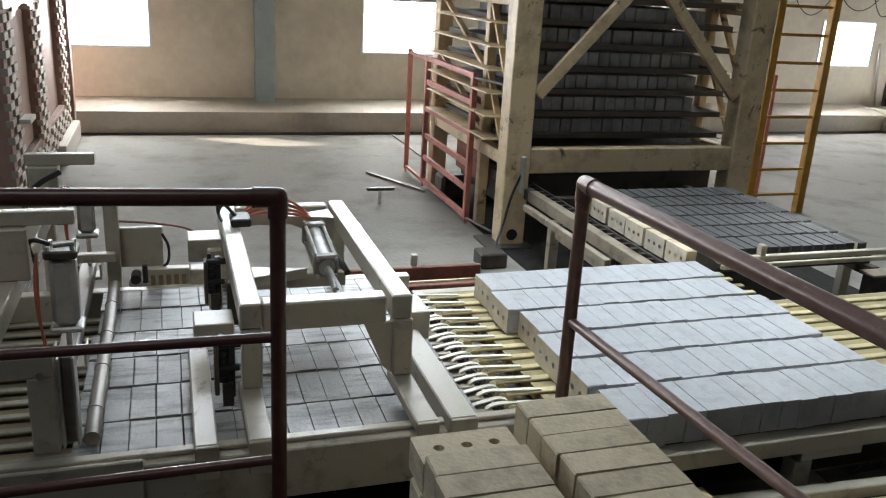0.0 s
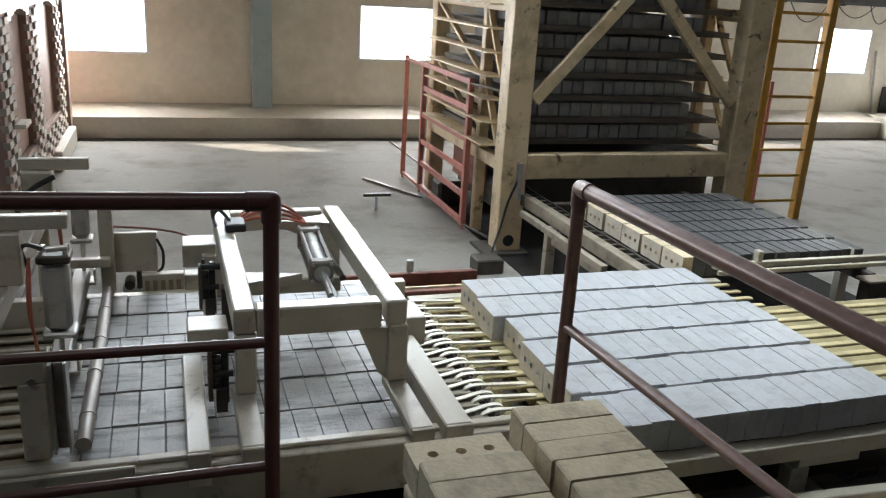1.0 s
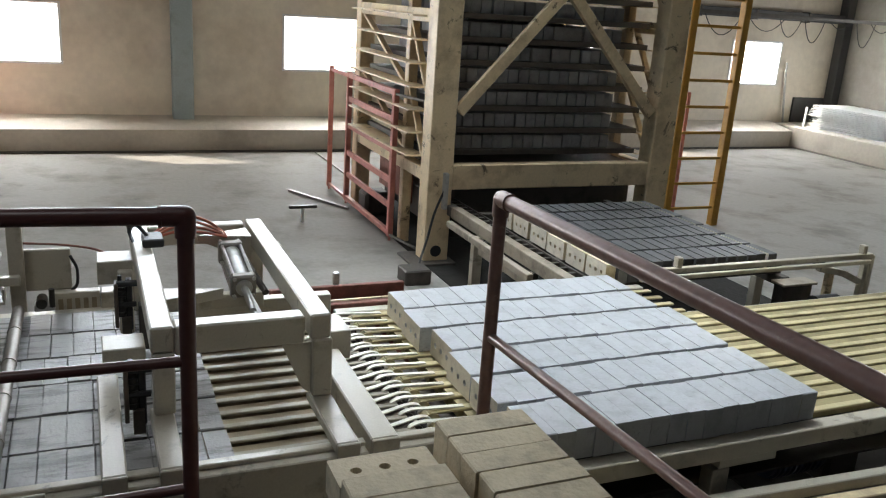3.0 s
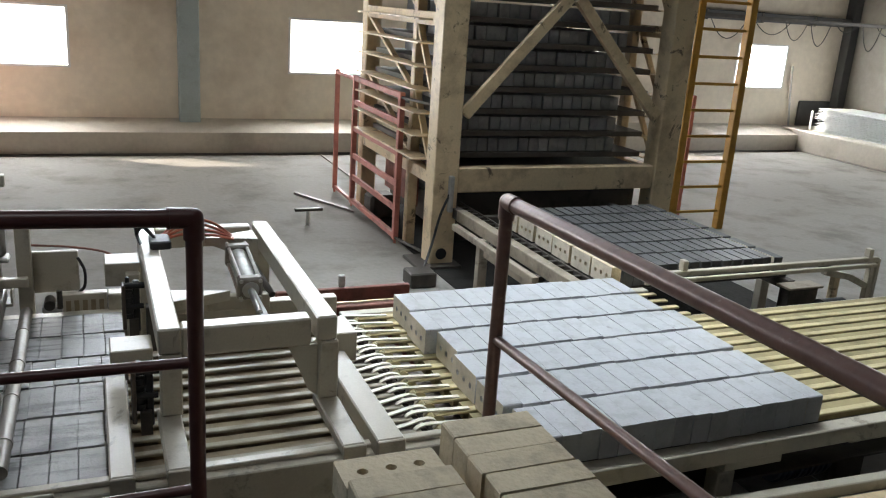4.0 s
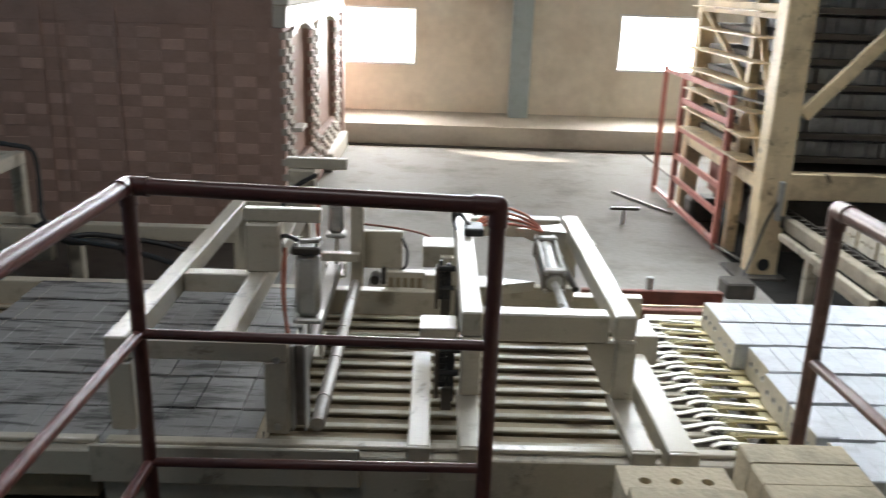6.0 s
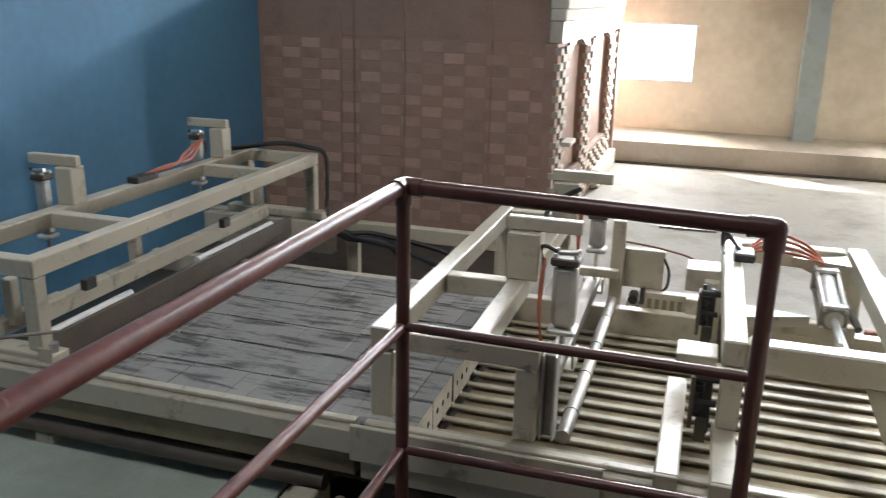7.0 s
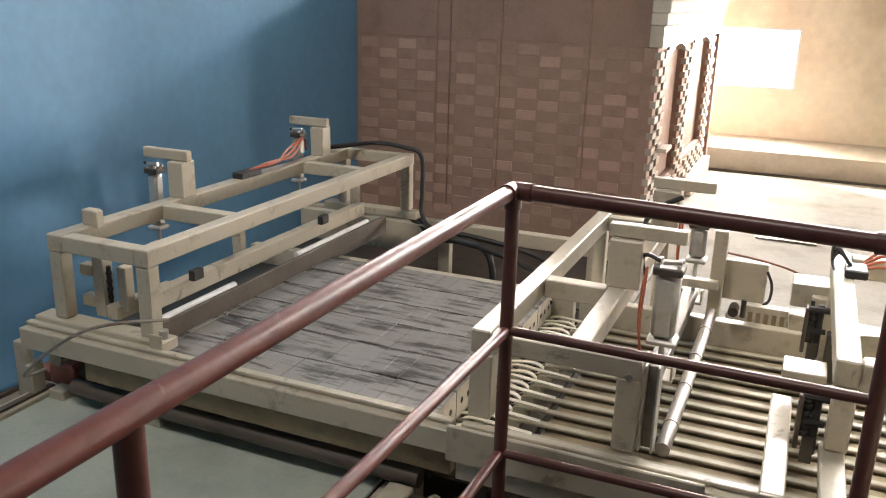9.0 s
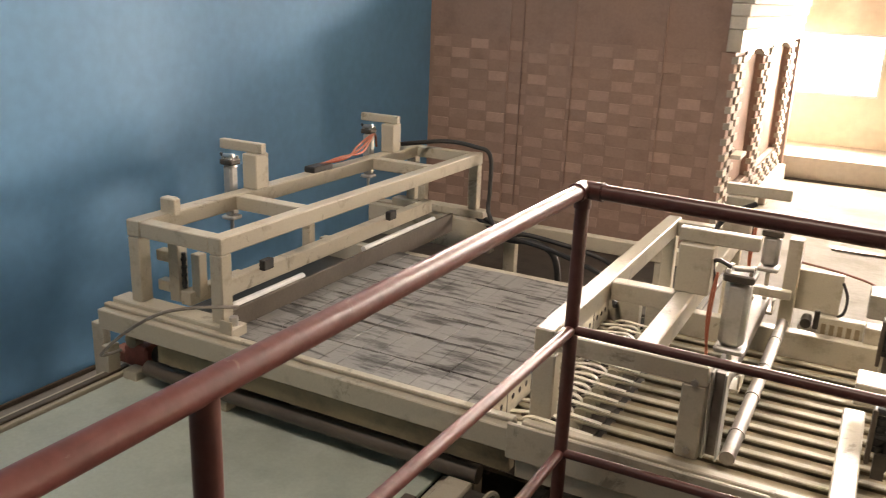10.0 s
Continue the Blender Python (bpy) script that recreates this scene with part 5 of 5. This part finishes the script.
# ---- drive, debris and planks by the belts ----
def drive_unit():
    d = thing("belt_drive", "belt drive with dark drum and cream guard", "drive", (-0.95, 2.1, 0))
    bm = bmesh.new()
    rod(bm, (-1.0, 2.16, 0.33), (-0.86, 2.16, 0.33), 0.105, 24)
    put(d, "drum", bm, DARKM, "dark worn drum", True)
    bm = bmesh.new()
    tube_along(bm, [(-0.93, 2.16 - 0.115 * math.cos(u), 0.33 + 0.115 * math.sin(u)) for u in [math.pi * i / 16 for i in range(17)]], 0.008, 6)
    put(d, "drive_belt", bm, CREAM, "", True)
    put(d, "guard", new_box(-1.12, -1.03, 2.1, 2.28, 0.20, 0.40, bevel=0.006), CREAM)
    put(d, "motor_box", new_box(-1.17, -1.125, 2.02, 2.08, 0.33, 0.43, bevel=0.005), RUBBERF)
    put(d, "base", new_box(-1.22, -0.8, 1.95, 2.28, 0.0, 0.198, bevel=0.005), DARKM)
    bm = bmesh.new()
    tube_along(bm, smooth_pts([(-1.14, 2.03, 0.34), (-1.12, 1.98, 0.26), (-1.05, 2.0, 0.21)], 6), 0.006, 6)
    put(d, "cable", bm, BLACK, "", True)
    m = thing("gear_motor", "small red-brown gear motor under the end of the conveyor", "motor", (-2.65, 2.5, 0))
    put(m, "case", new_box(-2.84, -2.70, 2.45, 2.55, 0.30, 0.405, bevel=0.012), RED)
    bm = bmesh.new()
    rod(bm, (-2.7, 2.52, 0.36), (-2.56, 2.52, 0.36), 0.04, 16)
    put(m, "motor", bm, DARKM, "", True)
    put(m, "bracket", new_box(-2.93, -2.842, 2.46, 2.54, 0.30, 0.355, bevel=0.006), RUSTY)
    put(m, "stand", new_box(-2.81, -2.72, 2.46, 2.54, 0, 0.298, bevel=0.005), RUSTY)
    p = thing("plank_bed", "planks strewn with yellow clay crumbs below the table", "planks", (1.7, 2.1, 0))
    for k in range(3):
        put(p, "plank", new_box(1.22, 1.70, 1.98 + 0.09 * k, 2.055 + 0.09 * k, 0.30, 0.325, bevel=0.004), DEBRIS)
    put(p, "trestle", new_box(1.3, 1.36, 1.98, 2.23, 0, 0.298, bevel=0.004), DARKM)
    put(p, "trestle", new_box(1.60, 1.66, 1.98, 2.23, 0, 0.298, bevel=0.004), DARKM)
    rnd = random.Random(55)
    bm = bmesh.new()
    for k in range(220):
        r = rnd.uniform(0.003, 0.011)
        bmesh.ops.create_icosphere(bm, subdivisions=1, radius=r, matrix=Matrix.Translation((rnd.uniform(1.25, 1.68), rnd.uniform(1.99, 2.22), 0.326)) @ Matrix.Diagonal((1, rnd.uniform(0.6, 1.3), 0.6, 1)))
    tagged(put(p, "crumbs", bm, DEBRIS), kind="stuff")


drive_unit()


# ---- chain conveyor below the tower ----
def chain_conveyor():
    c = thing("chain_conveyor", "cream chain conveyor with dark cross bars leading under the tower", "conveyor", (2.5, 4.8, 0))
    put(c, "side_beam", new_box(2.43, 2.475, 4.35, 5.62, 0.36, 0.405, bevel=0.004), WORN, "grimy outer beam")
    put(c, "side_beam", new_box(2.525, 2.60, 4.02, 5.76, 0.385, 0.47, bevel=0.004), WORN, "scuffed cream side beam")
    # its stretch under the tower is darkened, shade put into the colour
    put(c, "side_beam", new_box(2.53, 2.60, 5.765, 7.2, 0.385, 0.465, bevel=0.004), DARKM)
    put(c, "inner_rail", new_box(2.684, 2.698, 4.02, 7.2, 0.42, 0.456, bevel=0.002), DARKM)
    for k in range(26):
        y = 4.1 + 0.1 * k
        put(c, "cross_bar", new_box(2.602, 2.682, y, y + 0.03, 0.42, 0.45, bevel=0.002), DARKM)
    put(c, "lower_beam", new_box(2.50, 2.56, 4.40, 5.2, 0.27, 0.34, bevel=0.004), WORN)
    put(c, "hanger", new_box(2.51, 2.55, 4.42, 4.47, 0.342, 0.384, bevel=0.003), DARKM)
    put(c, "hanger", new_box(2.51, 2.55, 5.1, 5.15, 0.342, 0.384, bevel=0.003), DARKM)
    for x in (2.48, 4.1):
        for y in (4.2, 5.22):
            put(c, "leg", new_box(x, x + 0.07, y, y + 0.06, 0, 0.384 if x < 3 else 0.33, bevel=0.004), CREAM)
    for k in range(5):
        put(c, "bed_bar", new_box(2.69, 4.15, 4.05 + 0.38 * k, 4.12 + 0.38 * k, 0.40, 0.458, bevel=0.004), DARKM)
    put(c, "side_beam", new_box(4.1, 4.16, 3.98, 7.2, 0.33, 0.398, bevel=0.004), DARKM)
    return c


chain_conveyor()
# black sheet added to cut light bounced onto the brick fronts
structure("pit_floor_front", new_box(1.21, 5.2, 0.7, 2.24, 0.0, 0.006, bevel=0), FLOOR_SHADE, "added black sheet on the floor in front of the yellow belts")
# flush black sheets stand in for the shade of the pit and conveyor
structure("pit_floor_side", new_box(2.97, 4.62, 3.53, 3.955, 0.0, 0.006, bevel=0), FLOOR_SHADE, "black sheet flush with the floor, shade of the pit beside the belts")
structure("pit_floor", new_box(2.36, 4.62, 3.96, 7.95, 0.0, 0.006, bevel=0), FLOOR_SHADE, "black sheet on the floor, shade below the chain conveyor")
bar = thing("guide_bar", "cream guide bar with stop blocks above the pit", "guide bar", (3.7, 3.8, 0.3))
put(bar, "bar", new_box(2.80, 4.62, 3.775, 3.81, 0.56, 0.592, bevel=0.003), CREAM)
put(bar, "bar", new_box(2.80, 4.56, 3.73, 3.755, 0.54, 0.565, bevel=0.003), CREAM)
put(bar, "tie_plate", new_box(2.82, 4.54, 3.7555, 3.7745, 0.55, 0.556, bevel=0), DARKM)
put(bar, "upright", new_box(4.565, 4.60, 3.78, 3.82, 0.0, 0.559, bevel=0.004), CREAM)
put(bar, "upright", new_box(4.615, 4.645, 3.78, 3.82, 0.0, 0.58, bevel=0.004), CREAM)
bm = bmesh.new()
beam_between(bm, (4.19, 3.80, 0.515), (4.40, 3.80, 0.47), 0.045, 0.04, 0.004)
beam_between(bm, (4.40, 3.80, 0.47), (4.56, 3.80, 0.40), 0.045, 0.04, 0.004)
put(bar, "arm", bm, CREAM, "bent cream swing arm")
put(bar, "arm_post", new_box(4.27, 4.32, 3.78, 3.82, 0.0, 0.478, bevel=0.004), TOWER)
put(bar, "arm_block", new_box(4.155, 4.21, 3.775, 3.825, 0.54, 0.562, bevel=0.003), DARKM)
for x, h in ((3.07, 0.655), (2.86, 0.63), (4.52, 0.65)):
    put(bar, "stop_block", new_box(x, x + 0.035, 3.77, 3.815, 0.593, h, bevel=0.004), CREAM)


def pit_machine():
    m = thing("pit_drive", "greasy drive with dark drum and cream plate in the pit", "drive", (4.0, 3.8, 0))
    bm = bmesh.new()
    rod(bm, (4.05, 3.66, 0.33), (4.23, 3.66, 0.33), 0.06, 20)
    box(bm, 4.08, 4.2, 3.62, 3.7, 0.006, 0.28, 0.01)
    put(m, "drum", bm, BLACK, "black drum", True)
    put(m, "plate", new_box(3.98, 4.26, 3.84, 3.96, 0.385, 0.40, bevel=0.003), WORN, "grimy cover plate")
    put(m, "plinth", new_box(4.0, 4.24, 3.86, 3.95, 0.006, 0.384, bevel=0.006), DARKM)
    put(m, "beam", new_box(3.0, 4.5, 3.60, 3.645, 0.2, 0.26, bevel=0.004), DARKM)
    put(m, "beam", new_box(3.0, 4.0, 3.71, 3.75, 0.24, 0.30, bevel=0.004), RUBBERF)
    put(m, "gearbox", new_box(3.55, 3.75, 3.78, 3.92, 0.006, 0.27, bevel=0.02), DARKM)
    for x in (3.05, 4.0):
        put(m, "post", new_box(x, x + 0.05, 3.60, 3.75, 0.006, 0.199, bevel=0.003), DARKM)


pit_machine()


def belt_motor():
    """The drive below the yellow belts, and the long channel before it."""
    m = thing("belt_motor", "dark blue greasy motor under the yellow belts", "motor", (2.7, 2.5, 0))
    bm = bmesh.new()
    rod(bm, (2.62, 2.52, 0.17), (2.92, 2.52, 0.17), 0.085, 20)
    case = put(m, "case", bm, MOTOR, "", True)
    for k in range(9):
        bm = bmesh.new()
        rod(bm, (2.64 + 0.03 * k, 2.52, 0.17), (2.652 + 0.03 * k, 2.52, 0.17), 0.096, 20)
        put(case, "cooling_fin", bm, MOTOR, "", True)
    put(m, "junction_box", new_box(2.70, 2.82, 2.47, 2.57, 0.262, 0.31, bevel=0.008), MOTOR)
    put(m, "gearbox", new_box(2.925, 3.12, 2.43, 2.61, 0.02, 0.25, bevel=0.02), DARKM)
    put(m, "plate", new_box(2.98, 3.22, 2.42, 2.6, 0.252, 0.26, bevel=0.002), CREAM, "pale mounting plate")
    put(m, "base", new_box(2.58, 3.2, 2.4, 2.64, 0.007, 0.019, bevel=0.002), DARKM)
    c = thing("long_channel", "long grey-cream steel channel below the brick table", "channel", (2.6, 2.1, 0))
    bm = bmesh.new()
    beam_between(bm, (1.72, 2.20, 0.262), (4.4, 2.06, 0.262), 0.05, 0.05, 0.004)
    put(c, "channel", bm, CREAM)
    bm = bmesh.new()
    beam_between(bm, (1.72, 2.13, 0.235), (4.4, 1.98, 0.235), 0.05, 0.04, 0.004)
    put(c, "channel", bm, TOWER)
    for x, y in ((1.9, 2.16), (3.1, 2.09), (4.3, 2.03)):
        put(c, "leg", new_box(x - 0.03, x + 0.03, y - 0.04, y + 0.03, 0.006, 0.214, bevel=0.004), DARKM)


MOTOR = mat("motor_enamel", (0.03, 0.045, 0.07), 0.45, dark=(0.015, 0.015, 0.016), amount=0.6, scale=9)
belt_motor()


# ---- lower left belt ----
lb = thing("belt_table", "wide grey-green conveyor belt below the side frame", "conveyor", (-1.9, 1.6, 0))
put(lb, "belt", new_box(-2.75, -1.22, 0.6, 2.425, 0.285, 0.3, bevel=0.005), BELT)
put(lb, "side_rail", new_box(-2.835, -2.755, 0.6, 2.43, 0.25, 0.315, bevel=0.004), CREAM)
put(lb, "edge_strip", new_box(-2.80, -2.77, 0.6, 2.42, 0.316, 0.328, bevel=0.003), RUBBERF, "worn brown edge strip")
put(lb, "side_rail", new_box(-1.20, -1.15, 0.6, 2.40, 0.22, 0.31, bevel=0.004), CREAM)
bm = bmesh.new()
rod(bm, (-2.6, 2.37, 0.375), (-1.05, 2.37, 0.375), 0.034, 16)
put(lb, "roller", bm, RUBBERF, "", True)
bm = bmesh.new()
rod(bm, (-2.6, 2.46, 0.36), (-1.05, 2.46, 0.36), 0.03, 16)
put(lb, "roller", bm, DARKM, "", True)
for x in (-2.79, -1.18):
    for y in (0.7, 2.3):
        put(lb, "leg", new_box(x - 0.03, x + 0.03, y - 0.03, y + 0.03, 0, 0.22, bevel=0.003), CREAM)


# ---- motions ----
def motions():
    z, y = 0.461, 2.41
    xs = [(0, -0.34), (0.6, -0.34), (0.8, -0.352), (1.0, -0.371), (1.5, -0.454), (2.0, -0.583), (2.5, -0.73), (4.0, -1.19), (4.5, -1.335), (5.0, -1.47), (5.5, -1.61),
          (6.0, -1.745), (7.5, -2.16), (8.0, -2.255), (8.5, -2.28), (9.0, -2.3), (9.5, -2.32), (10.0, -2.34)]
    walk(LEFT_LAYER, [(t, pose(x, y, z)) for t, x in xs])
    walk(RIGHT_LAYER, [(0, pose(1.396, 2.295, z)), (0.2, pose(1.372, 2.295, z)), (0.45, pose(1.347, 2.295, z)), (0.6, pose(1.345, 2.295, z)), (10, pose(1.345, 2.295, z))])


motions()
